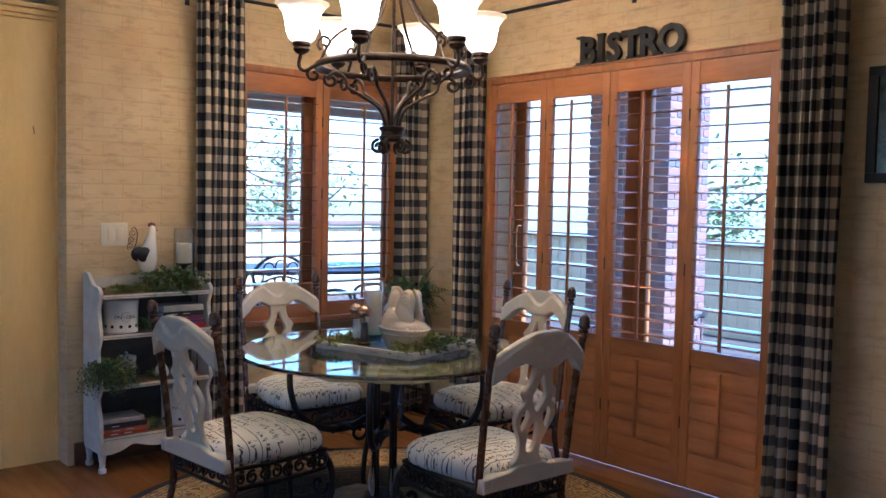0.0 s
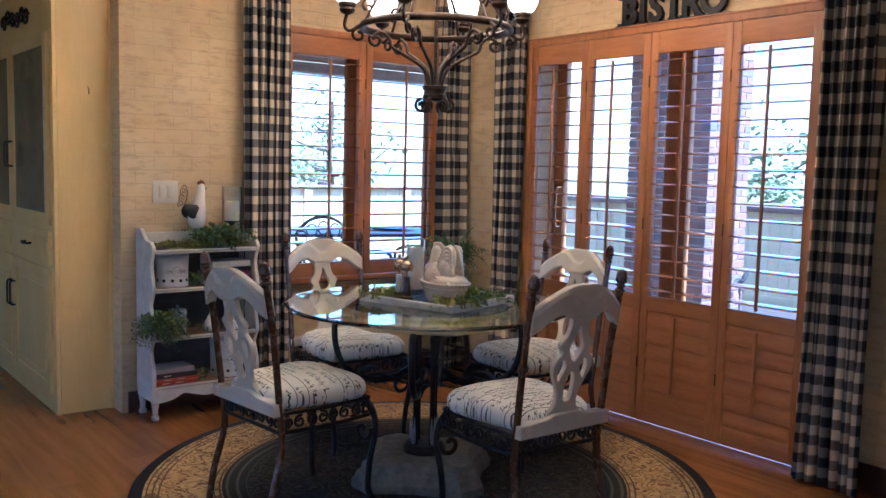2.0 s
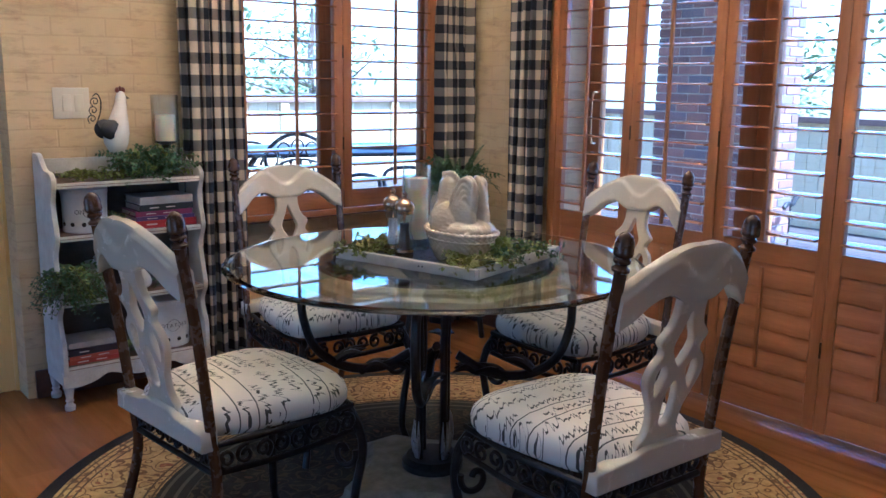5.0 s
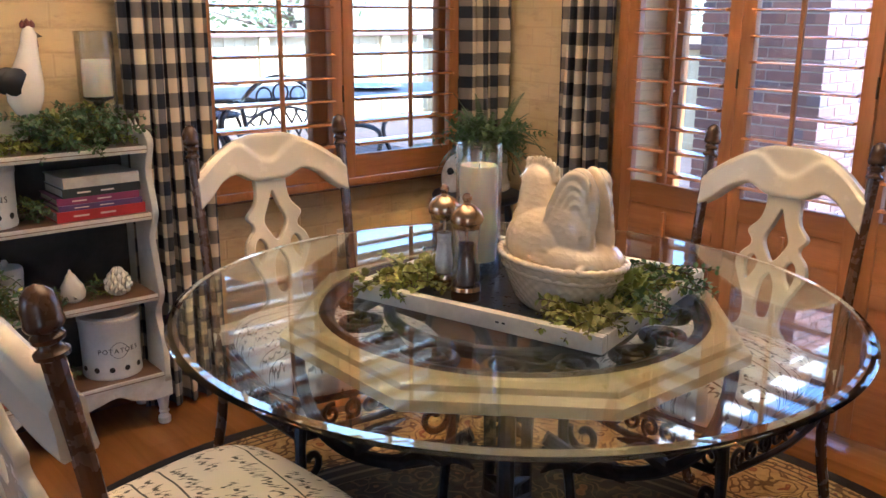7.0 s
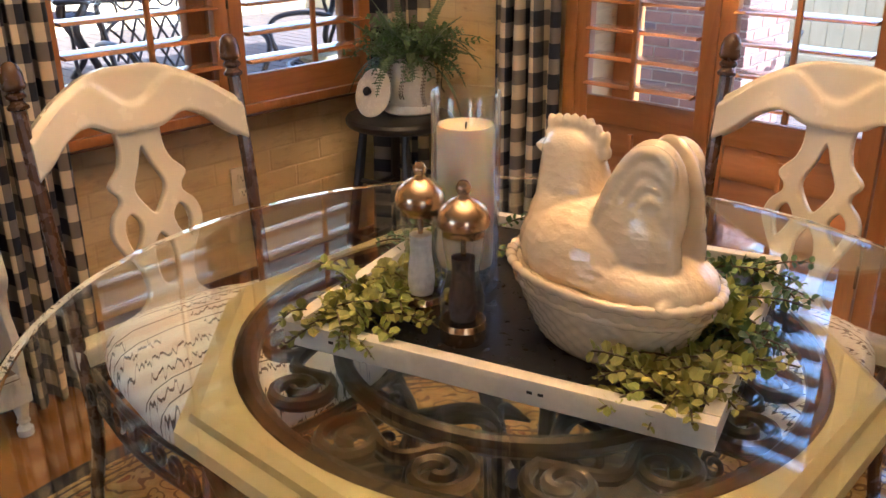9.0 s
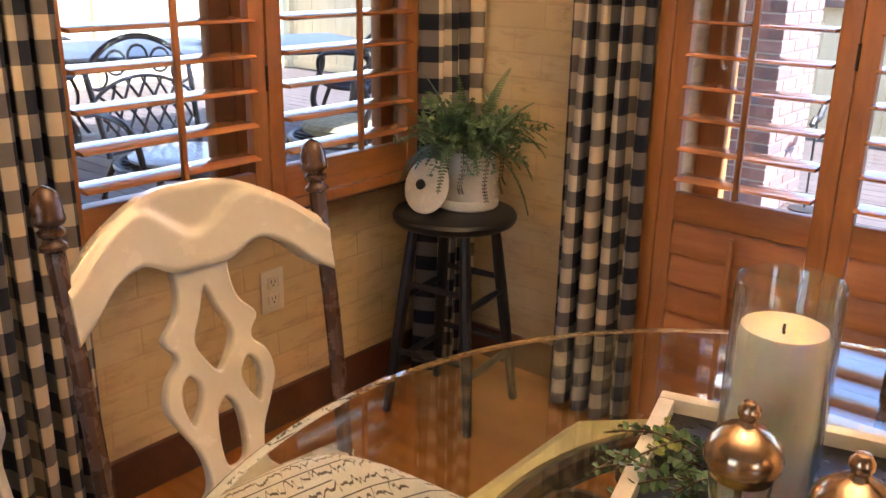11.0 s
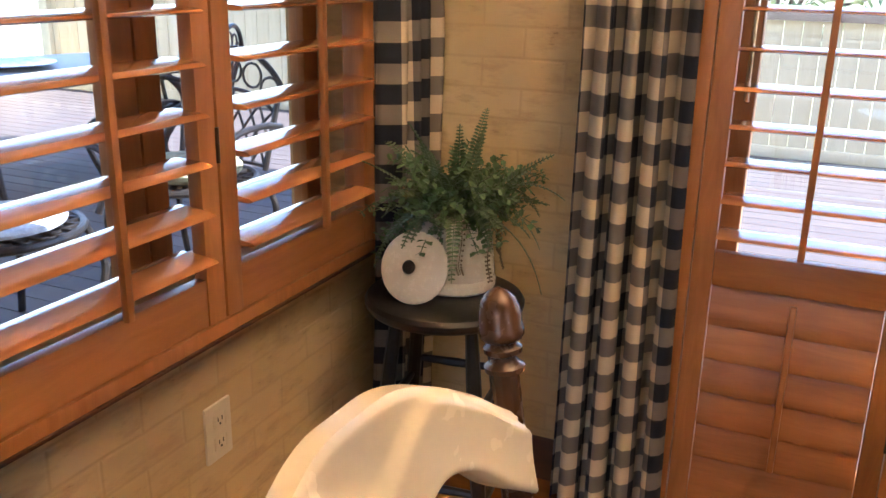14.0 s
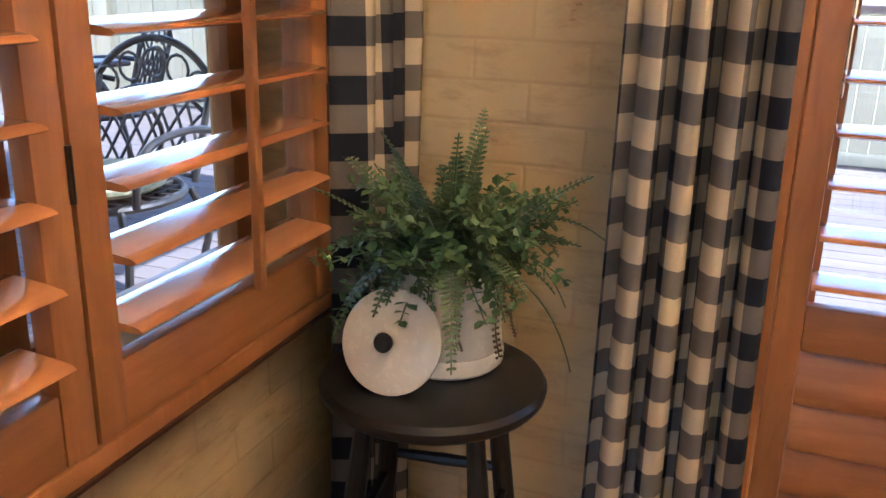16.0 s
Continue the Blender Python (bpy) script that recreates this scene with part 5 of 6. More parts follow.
M_HEN.b.inputs["Coat Weight"].default_value = 0.6
M_HEN.b.inputs["Coat Roughness"].default_value = 0.07
M_HEN = M_HEN.m


def egg(bm, c, r, rx=0, ry=0, rz=0):
    bmesh.ops.create_uvsphere(bm, u_segments=28, v_segments=18, radius=1.0, matrix=pose(c[0], c[1], c[2], rx, ry, rz) @ Matrix.Diagonal((r[0], r[1], r[2], 1)))


def hen_dish(m):
    """A woven-basket dish with a lid in the plain shape of a nesting hen. Head at -x, tail at +x."""
    t = thing("ceramic_dish", m, "honey-white glazed ceramic covered dish shaped like a nesting hen", "dish")
    # tapered oval basket with a weave in relief and a roped rim
    b = bmesh.new()
    N, NZ = 180, 30
    prev = None
    for j in range(NZ + 1):
        z = 0.094 * j / NZ
        r = 0.080 + 0.042 * (j / NZ) ** 0.8
        ring = []
        for i in range(N):
            a = 2 * math.pi * i / N
            w = 0.0021 * math.sin(a * 30 + (math.pi if int(j / 3) % 2 else 0)) * abs(math.sin(math.pi * (j % 3 + 0.5) / 3)) if j > 1 else 0
            ring.append(b.verts.new(((r + w) * 1.06 * math.cos(a), (r + w) * 0.86 * math.sin(a), z)))
        if prev:
            for i in range(N):
                b.faces.new((prev[i], prev[(i + 1) % N], ring[(i + 1) % N], ring[i]))
        else:
            b.faces.new(ring[::-1])
        prev = ring
    b.faces.new(prev)
    for R, z, rr, twist in ((0.114, 0.074, 0.0042, 36), (0.121, 0.097, 0.0066, 36)):
        n, k = 170, 10
        rows = []
        for i in range(n):
            a = 2 * math.pi * i / n
            q = rr * (1 + 0.15 * math.sin(a * twist + z * 300))
            rows.append([b.verts.new(((R + q * math.cos(c)) * 1.06 * math.cos(a), (R + q * math.cos(c)) * 0.86 * math.sin(a), z + q * math.sin(c))) for c in [2 * math.pi * h / k for h in range(k)]])
        for i in range(n):
            for h in range(k):
                b.faces.new((rows[i][h], rows[(i + 1) % n][h], rows[(i + 1) % n][(h + 1) % k], rows[i][(h + 1) % k]))
    part("basket", b, M_HEN, t, "woven ceramic basket with a roped rim", 60)
    # the lid: breast, back, neck, head and split tail melted into one body
    b = bmesh.new()
    egg(b, (-0.022, 0, 0.118), (0.098, 0.086, 0.074))
    egg(b, (-0.056, 0, 0.142), (0.056, 0.060, 0.062))
    egg(b, (0.045, 0, 0.105), (0.082, 0.080, 0.040))
    egg(b, (0.080, 0, 0.108), (0.044, 0.060, 0.028))
    for k in range(10):
        u = k / 9
        egg(b, (-0.052 - 0.012 * u, 0, 0.155 + 0.075 * u), (0.056 - 0.016 * u, 0.052 - 0.022 * u, 0.030))
    egg(b, (-0.064, 0, 0.230), (0.038, 0.027, 0.030))
    lathe(b, [(0.012, 0), (0.009, 0.012), (0.001, 0.024)], 12, m=pose(-0.098, 0, 0.230, 0, -98, 0))
    egg(b, (-0.098, 0, 0.208), (0.008, 0.010, 0.015))
    # low comb of rounded teeth, hanging back over the neck
    for k in range(8):
        x = -0.096 + 0.0108 * k
        z = 0.258 + 0.006 * math.sin(k * 0.42) - (0.004 * (k - 5) if k > 5 else 0)
        egg(b, (x, 0, z), (0.0062, 0.0062, 0.015), 0, 12 * (k - 3) / 4, 0)
        egg(b, (x, 0, z - 0.012), (0.010, 0.0068, 0.010))
    # tail: two broad sickle fans with a groove between them
    for s in (-1, 1):
        egg(b, (0.054, s * 0.026, 0.190), (0.046, 0.020, 0.086), s * 7, 4, -s * 14)
        egg(b, (0.046, s * 0.030, 0.150), (0.054, 0.028, 0.066), 0, -14, -s * 8)
        for k in range(4):
            P = smooth_path([(0.005 + 0.012 * k, s * (0.060 - 0.003 * k), 0.120), (0.014 + 0.012 * k, s * (0.047 - 0.002 * k), 0.192 - 0.004 * k), (0.044 + 0.008 * k, s * (0.034), 0.258 - 0.015 * k), (0.080 + 0.003 * k, s * 0.027, 0.248 - 0.024 * k), (0.086, s * 0.026, 0.165 - 0.014 * k)], 6)
            tube(b, P, [0.006] * 6 + [0.0085] * (len(P) - 12) + [0.006] * 6, 8)
        for k in range(3):
            P = smooth_path([(-0.050 + 0.010 * k, s * (0.074 + 0.001 * k), 0.140 - 0.013 * k), (-0.010 + 0.010 * k, s * 0.077, 0.126 - 0.012 * k), (0.035 + 0.008 * k, s * 0.068, 0.122 - 0.010 * k)], 5)
            tube(b, P, 0.0065, 8)
    for k in range(5):
        a = radians(-50 + 25 * k)
        tube(b, smooth_path([(0.070, 0.030 * math.sin(a), 0.120), (0.090 + 0.012 * math.cos(a), 0.050 * math.sin(a), 0.112), (0.090 + 0.022 * math.cos(a), 0.085 * math.sin(a), 0.096)], 4), 0.008, 8)
    lid_ob = part("lid", b, M_HEN, t, "lid in the plain shape of a sitting hen", 180)
    rm = lid_ob.modifiers.new("melt", 'REMESH')
    rm.mode, rm.voxel_size, rm.use_smooth_shade = 'VOXEL', 0.0026, True
    sm = lid_ob.modifiers.new("soften", 'SMOOTH')
    sm.factor, sm.iterations = 0.5, 3
    return t


hen_dish(pose(2.751, 3.300, TZ + 0.0125, 0, 0, -97) @ Matrix.Diagonal((1.0, 0.86, 0.90, 1)))

cv = thing("candle_holder", pose(2.758, 3.520, TZ + 0.0125), "tall clear glass cylinder holding an ivory pillar candle", "candle")
p = part("glass", lathe(bmesh.new(), [(0.0, 0.0), (0.040, 0.0), (0.0425, 0.004), (0.0425, 0.250), (0.0415, 0.253), (0.0400, 0.250), (0.0400, 0.010), (0.0, 0.010)], 48), M_THIN, cv, "clear glass cylinder", 40)
p.visible_shadow = False
gr = bmesh.new()
rnd = random.Random(5)
for i in range(150):
    a, r = rnd.uniform(0, 6.28), 0.036 * math.sqrt(rnd.random())
    bmesh.ops.create_icosphere(gr, subdivisions=1, radius=rnd.uniform(0.003, 0.0048), matrix=pose(r * math.cos(a), r * math.sin(a), 0.0145 + rnd.uniform(0, 0.016)))
part("pebbles", gr, surf("grey_glass_pebbles", (0.10, 0.11, 0.11), (0.35, 0.36, 0.36), 60, 0.15), cv, "grey glass pebbles under the candle", 40, kind="stuff")
wick = lathe(bmesh.new(), [(0.0, 0.032), (0.0345, 0.032), (0.0355, 0.04), (0.0355, 0.207), (0.034, 0.213), (0.028, 0.209), (0.0, 0.207)], 36)
cand = part("candle", wick, M_WAX, cv, "ivory wax pillar", 40)
part("wick", tube(bmesh.new(), [(0, 0, 0.206), (0.001, 0.001, 0.211), (0.002, 0.001, 0.215)], 0.0012, 6), M_BLACK, cand)


def mill(x, y, fill, label):
    t = thing("pepper_mill", pose(x, y, TZ + 0.0125) @ Matrix.Diagonal((0.84, 0.84, 0.90, 1)), label, "mill", "mills on the tray")
    part("base", lathe(bmesh.new(), [(0.0, 0), (0.030, 0), (0.032, 0.006), (0.031, 0.016), (0.033, 0.020), (0.031, 0.028), (0.0, 0.028)], 28), M_GOLD, t, "brass foot")
    g = part("body", lathe(bmesh.new(), [(0.0295, 0.028), (0.0315, 0.045), (0.030, 0.062), (0.0225, 0.088), (0.022, 0.100), (0.027, 0.126), (0.028, 0.140), (0.0, 0.143)], 28), M_THIN, t, "clear acrylic body")
    g.visible_shadow = False
    part("filling", lathe(bmesh.new(), [(0.0, 0.029), (0.017, 0.029), (0.0195, 0.046), (0.019, 0.060), (0.0155, 0.084), (0.015, 0.100), (0.016, 0.112), (0.0, 0.113)], 20), fill, t)
    part("spindle", lathe(bmesh.new(), [(0.0, 0.113), (0.0035, 0.113), (0.0035, 0.142), (0, 0.142)], 10), M_GOLD, t)
    part("cap", lathe(bmesh.new(), [(0.0, 0.142), (0.028, 0.142), (0.030, 0.150), (0.034, 0.154), (0.035, 0.162), (0.031, 0.174), (0.020, 0.184), (0.009, 0.189), (0.007, 0.193), (0.010, 0.198), (0.010, 0.203), (0.006, 0.209), (0.0, 0.211)], 28), M_GOLD, t, "domed brass cap")
    return t


mill(2.663, 3.507, surf("coarse_salt", (0.60, 0.57, 0.54), (0.85, 0.82, 0.78), 120, 0.7), "clear mill with brass cap filled with white salt")
mill(2.643, 3.423, surf("peppercorns", (0.02, 0.012, 0.01), (0.12, 0.07, 0.05), 160, 0.6), "clear mill with brass cap filled with dark peppercorns")
GM = [M_LEAF, M_VINE, M_LIME]
GT = [surf("olive_leaves", (0.17, 0.18, 0.03), (0.40, 0.37, 0.09), 40, 0.5, lo=0.3, hi=0.7), M_VINE, M_LIME]
tm = pose(TRAY[0], TRAY[1], TZ + 0.013, 0, 0, TROT)
garland("faux_greenery", tm @ pose(-0.185, -0.13, 0.006), 54, (0.045, 0.085, 0.024), 0.070, 0.017, 3, "small-leaved artificial greenery spilling over the tray rim", GT)
garland("faux_greenery", tm @ pose(-0.19, 0.10, 0), 26, (0.05, 0.07, 0.03), 0.08, 0.013, 4, "small-leaved artificial greenery behind the candle", GM)
garland("faux_greenery", tm @ pose(0.195, -0.15, 0.006), 44, (0.040, 0.055, 0.020), 0.080, 0.017, 5, "yellow-green artificial greenery spilling off the tray corner", GT)
garland("faux_greenery", tm @ pose(0.195, 0.05, 0.006), 50, (0.03, 0.13, 0.028), 0.078, 0.017, 6, "dark small-leaved artificial greenery along the tray end", GM)
garland("faux_greenery", tm @ pose(0.205, -0.05, 0.02), 14, (0.02, 0.03, 0.03), 0.055, 0.026, 7, "bright yellow-green leaf cluster on the tray", [M_LIME, M_VINE], 1.0, 0.3)

# ---- stool with the potted fern ----
stool = thing("stool", pose(3.905, 4.792, 0), "round worn black wooden stool in the corner", "stool")
part("seat", lathe(bmesh.new(), [(0, 0.572), (0.150, 0.572), (0.164, 0.577), (0.171, 0.586), (0.172, 0.596), (0.166, 0.605), (0.152, 0.610), (0.0, 0.607)], 48), M_STOOL, stool)
lg = []
for k in range(4):
    a = radians(45 + 90 * k + 8)
    e = Vector((math.cos(a), math.sin(a), 0))
    P = [e * 0.115 + Vector((0, 0, 0.573)), e * 0.135 + Vector((0, 0, 0.42)), e * 0.165 + Vector((0, 0, 0.2)), e * 0.192]
    part("leg", tube(bmesh.new(), smooth_path(P, 4), [0.013, 0.014, 0.015, 0.016, 0.0165, 0.017, 0.017, 0.017, 0.016, 0.015, 0.014, 0.0135, 0.013], 10), M_STOOL, stool)
    lg.append(e)
for k in range(4):
    for z in ((0.40, 0.20) if k % 2 else (0.36, 0.16)):
        r = 0.115 + (0.573 - z) / 0.573 * 0.077
        part("rung", tube(bmesh.new(), [lg[k] * r + Vector((0, 0, z)), (lg[k] + lg[(k + 1) % 4]) * r * 0.5 + Vector((0, 0, z)), lg[(k + 1) % 4] * r + Vector((0, 0, z))], [0.008, 0.011, 0.008], 8), M_STOOL, stool)

fern = thing("potted_fern", pose(3.955, 4.790, 0.6105), "artificial fern in a cream enamel pot on the black stool", "plant")
part("pot", lathe(bmesh.new(), [(0, 0), (0.082, 0), (0.088, 0.006), (0.089, 0.022), (0.085, 0.030), (0.0865, 0.034), (0.080, 0.10), (0.072, 0.150), (0.070, 0.166), (0.074, 0.172), (0.074, 0.178), (0.066, 0.178), (0.064, 0.160), (0.0, 0.158)], 48), M_ENAMEL, fern, "cream enamel pot", 40)
rnd = random.Random(11)
b = bmesh.new()
for i in range(62):
    a = rnd.uniform(0, 6.28)
    u = rnd.uniform(0.15, 3.4)
    r = rnd.uniform(0, 0.045)
    fern_frond(b, (r * math.cos(a), r * math.sin(a), 0.16), (math.cos(a), math.sin(a), u), rnd.uniform(0.11, 0.265), rnd, rnd.uniform(0.5, 2.6), 0.026)
part("fronds", b, [M_FERN, M_FERN], fern, "dark green fern fronds", None)
b = bmesh.new()
for i in range(95):
    a = rnd.uniform(0, 6.28)
    r = rnd.uniform(0.0, 0.05)
    sprig(b, (r * math.cos(a), r * math.sin(a), 0.165), (math.cos(a), math.sin(a), rnd.uniform(0.2, 2.2)), rnd.uniform(0.10, 0.19), 10, 0.024, rnd, rnd.uniform(0.4, 1.8))
part("boxwood", b, [M_LEAF, M_FERN], fern, "small round leaves among the fronds", None)
for k in range(6):
    a = radians(150 + 32 * k + rnd.uniform(-8, 8))
    e = Vector((math.cos(a), math.sin(a), 0))
    b = bmesh.new()
    P = smooth_path([e * 0.055 + Vector((0, 0, 0.175)), e * 0.082 + Vector((0, 0, 0.185)), e * 0.096 + Vector((0.004, 0, 0.13)), e * 0.101 + Vector((-0.004, 0.003, 0.08)), e * 0.105 + Vector((0, 0, 0.035 + 0.012 * (k % 3)))], 5)
    tube(b, P, 0.0012, 4, 1)
    for q in P[5:]:
        for s in (-1, 1):
            lathe(b, [(0, -0.003), (0.003, 0), (0, 0.003)], 6, q + e.cross(Vector((0, 0, 1))) * 0.005 * s)
    part("trailing_vine", b, [M_VINE, M_VINE], fern, "thin trailing vine with tiny buds", None)

lid = thing("pot_lid", Matrix.Translation((3.824, 4.826, 0.683)) @ Vector((-0.93, 0.02, 0.33)).to_track_quat('Z', 'Y').to_matrix().to_4x4() @ Matrix.Diagonal((1.07, 1.07, 1.0, 1)), "cream enamel lid with a black knob leaning on the pot", "lid")
part("disc", lathe(bmesh.new(), [(0, -0.006), (0.066, -0.006), (0.071, -0.003), (0.071, 0.001), (0.066, 0.004), (0.045, 0.009), (0, 0.012)], 44), M_ENAMEL, lid)
part("knob", lathe(bmesh.new(), [(0, 0.010), (0.006, 0.011), (0.006, 0.016), (0.012, 0.021), (0.0135, 0.027), (0.010, 0.033), (0, 0.035)], 20), M_BLACK, lid, "black wooden knob")

# ---- outlet and switches ----
def outlet(x, z):
    t = thing("wall_outlet", pose(x, YW, z), "almond duplex outlet plate on the plaster wall", "outlet")
    part("plate", bx(-0.038, -0.007, -0.060, 0.038, 0.0, 0.060, 0.003), M_OUTLET, t)
    for s in (-1, 1):
        f = part("socket", bx(-0.017, -0.010, s * 0.024 - 0.015, 0.017, -0.006, s * 0.024 + 0.015, 0.004), M_OUTLET, t)
        for dx in (-0.006, 0.006):
            part("slot", bx(dx - 0.001, -0.0108, s * 0.024 - 0.001, dx + 0.001, -0.0098, s * 0.024 + 0.008), M_BLACK, f)
        part("slot", bx(-0.0022, -0.0108, s * 0.024 - 0.009, 0.0022, -0.0098, s * 0.024 - 0.005), M_BLACK, f)


outlet(3.495, 0.408)
sw = thing("light_switch", pose(2.236, YW, 1.176), "almond double rocker switch plate on the plaster wall", "light switch")
part("plate", bx(-0.070, -0.007, -0.060, 0.070, 0, 0.060, 0.003), M_OUTLET, sw)
for x in (-0.034, 0.012):
    part("rocker", bx(x - 0.001, -0.012, -0.033, x + 0.034, -0.006, 0.033, 0.003), M_OUTLET, sw)


# ---- the small shelf ----
SX0, SX1, SY0, SY1 = 2.073, 2.668, 4.842, 5.07
shelf = thing("bookcase", Matrix(), "small distressed white bookcase with scalloped sides on turned legs", "bookcase")
levels = (0.178, 0.435, 0.688, 0.888)
d = SY1 - SY0


def side_loop():
    P = [(0.0, 0.150), (0.0, 0.26), (0.028, 0.33), (0.035, 0.37), (0.0, 0.425), (0.0, 0.46), (0.028, 0.56), (0.036, 0.61), (0.0, 0.675), (0.0, 0.71), (0.025, 0.79), (0.022, 0.83), (0.0, 0.88), (0.0, 0.905), (0.03, 0.925), (0.09, 0.93), (0.13, 0.955), (0.17, 0.985), (d, 0.985)]
    return [(y, z) for y, z in smooth2(P, 4)] + [(d, 0.150)]


for x in (SX0, SX1 - 0.02):
    flat_shape("side_panel", [side_loop()], 0.02, 0.003, M_SHELF, shelf, pose(x + 0.01, SY0, 0, 0, 0, 90))
part("back_panel", bx(SX0 + 0.02, SY1 - 0.012, 0.16, SX1 - 0.02, SY1 - 0.002, 0.93), M_SHELFB, shelf, "dark grey board back")
part("back_rail", bx(SX0 + 0.02, SY1 - 0.026, 0.905, SX1 - 0.02, SY1 - 0.013, 0.965, 0.003), M_SHELF, shelf)
for z in levels:
    s = part("shelf_board", bx(SX0 + 0.021, SY0 + 0.006, z - 0.018, SX1 - 0.021, SY1 - 0.013, z, 0.002), M_SHELFT, shelf, "worn brown board with a white front")
    part("front_edge", bx(SX0 + 0.021, SY0 - 0.002, z - 0.020, SX1 - 0.021, SY0 + 0.005, z + 0.001, 0.002), M_SHELF, s)
    part("groove", bx(SX0 + 0.021, SY0 - 0.0035, z - 0.011, SX1 - 0.021, SY0 - 0.0015, z - 0.009), M_SHELFT, s)
flat_shape("apron", [smooth2([(0, 0.10), (0.06, 0.098), (0.12, 0.112), (0.17, 0.135), (0.24, 0.118), (0.2975, 0.108), (0.355, 0.118), (0.425, 0.135), (0.475, 0.112), (0.535, 0.098), (0.595, 0.10)], 4) + [(0.595, 0.158), (0, 0.158)]], 0.018, 0.003, M_SHELF, shelf, pose(SX0, SY0 + 0.008, 0))
part("side_apron", bx(SX0 + 0.002, SY0 + 0.018, 0.10, SX0 + 0.018, SY1, 0.157, 0.003), M_SHELF, shelf)
part("side_apron", bx(SX1 - 0.018, SY0 + 0.018, 0.10, SX1 - 0.002, SY1, 0.157, 0.003), M_SHELF, shelf)
for x in (SX0 + 0.022, SX1 - 0.022):
    for y in (SY0 + 0.022, SY1 - 0.022):
        part("leg", lathe(bmesh.new(), [(0.010, 0), (0.019, 0.004), (0.020, 0.022), (0.013, 0.030), (0.012, 0.036), (0.017, 0.042), (0.013, 0.048), (0.017, 0.072), (0.021, 0.098), (0.016, 0.104), (0.020, 0.112), (0.020, 0.135), (0, 0.136)], 16), M_SHELF, shelf, m=pose(x, y, 0))


def canister(x, y, z, r, h, word, size, label, holes=True):
    t = thing("canister", pose(x, y, z), label, "canister")
    part("body", lathe(bmesh.new(), [(0, 0), (r * 0.97, 0), (r, 0.004), (r * 1.0, 0.012), (r * 0.99, 0.018), (r * 1.0, h * 0.6), (r * 1.03, h - 0.012), (r * 1.06, h - 0.008), (r * 1.06, h), (r * 0.98, h), (0, h - 0.002)], 40), M_CANIST, t)
    part("lid", lathe(bmesh.new(), [(0, h), (r * 1.04, h), (r * 1.05, h + 0.008), (r * 0.98, h + 0.014), (r * 0.4, h + 0.018), (0, h + 0.018)], 40), M_CANIST, t)
    if holes:
        for k in range(12):
            a = radians(30 * k + 10)
            part("air_hole", lathe(bmesh.new(), [(0, 0), (0.0085, 0), (0.0085, 0.0016), (0, 0.0016)], 14), M_BLACK, t, m=pose((r - 0.0005) * math.cos(a), (r - 0.0005) * math.sin(a), 0.034, 0, 90, math.degrees(a)))
    if word:
        for i, ch in enumerate(word):
            n = len(word)
            a = radians(-94) + (i - (n - 1) / 2) * size * 0.78 / r
            lettering(ch, size, 0.0008, M_BLACK, t, pose((r + 0.0012) * math.cos(a), (r + 0.0012) * math.sin(a), h * 0.47, 0, 0, math.degrees(a) + 90))
        for s in (-1, 1):
            b = bmesh.new()
            tube(b, [((r + 0.001) * math.cos(radians(-94) + q * 0.045), (r + 0.001) * math.sin(radians(-94) + q * 0.045), h * 0.47 + size * 0.35 + s * (0.025 - 0.0004 * q * q)) for q in range(-7, 8)], 0.0008, 4)
            part("label_line", b, M_BLACK, t)
    return t


def books(x, y, z, specs, label):
    rnd = random.Random(int(x * 100))
    for i, (w, dd, h, col, band) in enumerate(specs):
        t = thing("book", pose(x + rnd.uniform(-0.006, 0.006), y + rnd.uniform(-0.005, 0.005), z, 0, 0, rnd.uniform(-2.5, 2.5)), label[i], "book", "stacked books")
        mt = surf("book_cover", tuple(c * 0.75 for c in col), col, 20, 0.45)
        c = bmesh.new()
        box(c, -w / 2, -dd / 2, 0, w / 2, dd / 2, 0.0025)
        box(c, -w / 2, -dd / 2, h - 0.0025, w / 2, dd / 2, h)
        box(c, -w / 2, -dd / 2, 0.0025, w / 2, -dd / 2 + 0.003, h - 0.0025)
        part("cover", c, mt, t, smooth=None)
        part("page_block", bx(-w / 2 + 0.003, -dd / 2 + 0.0035, 0.0028, w / 2 - 0.003, dd / 2 - 0.004, h - 0.0028), M_PAPER, t, "cream paper pages", None)
        if band:
            for k in range(band):
                xx = -w * 0.32 + k * w * 0.3
                part("title_bar", bx(xx, -dd / 2 - 0.0006, h * 0.40, xx + w * 0.17, -dd / 2, h * 0.57), M_PAPER if sum(col) < 1.2 else M_BLACK, t, smooth=None)
        z += h + 0.0003


M_PAPER = surf("book_paper", (0.62, 0.57, 0.47), (0.72, 0.68, 0.58), 50, 0.8)
canister(2.222, 4.955, 0.6885, 0.083, 0.158, "ONIONS", 0.024, "white metal canister lettered ONIONS on the bookcase")
canister(2.530, 4.955, 0.1785, 0.088, 0.185, "POTATOES", 0.021, "white metal canister lettered POTATOES on the lowest shelf")
canister(2.262, 4.985, 0.4355, 0.045, 0.105, "", 0.02, "small white lidded canister half hidden by greenery", False)
part("knob", lathe(bmesh.new(), [(0, 0), (0.006, 0), (0.006, 0.005), (0.010, 0.011), (0.006, 0.018), (0, 0.02)], 14), M_CANIST, bpy.data.objects["canister.002"], m=pose(0, 0, 0.123))
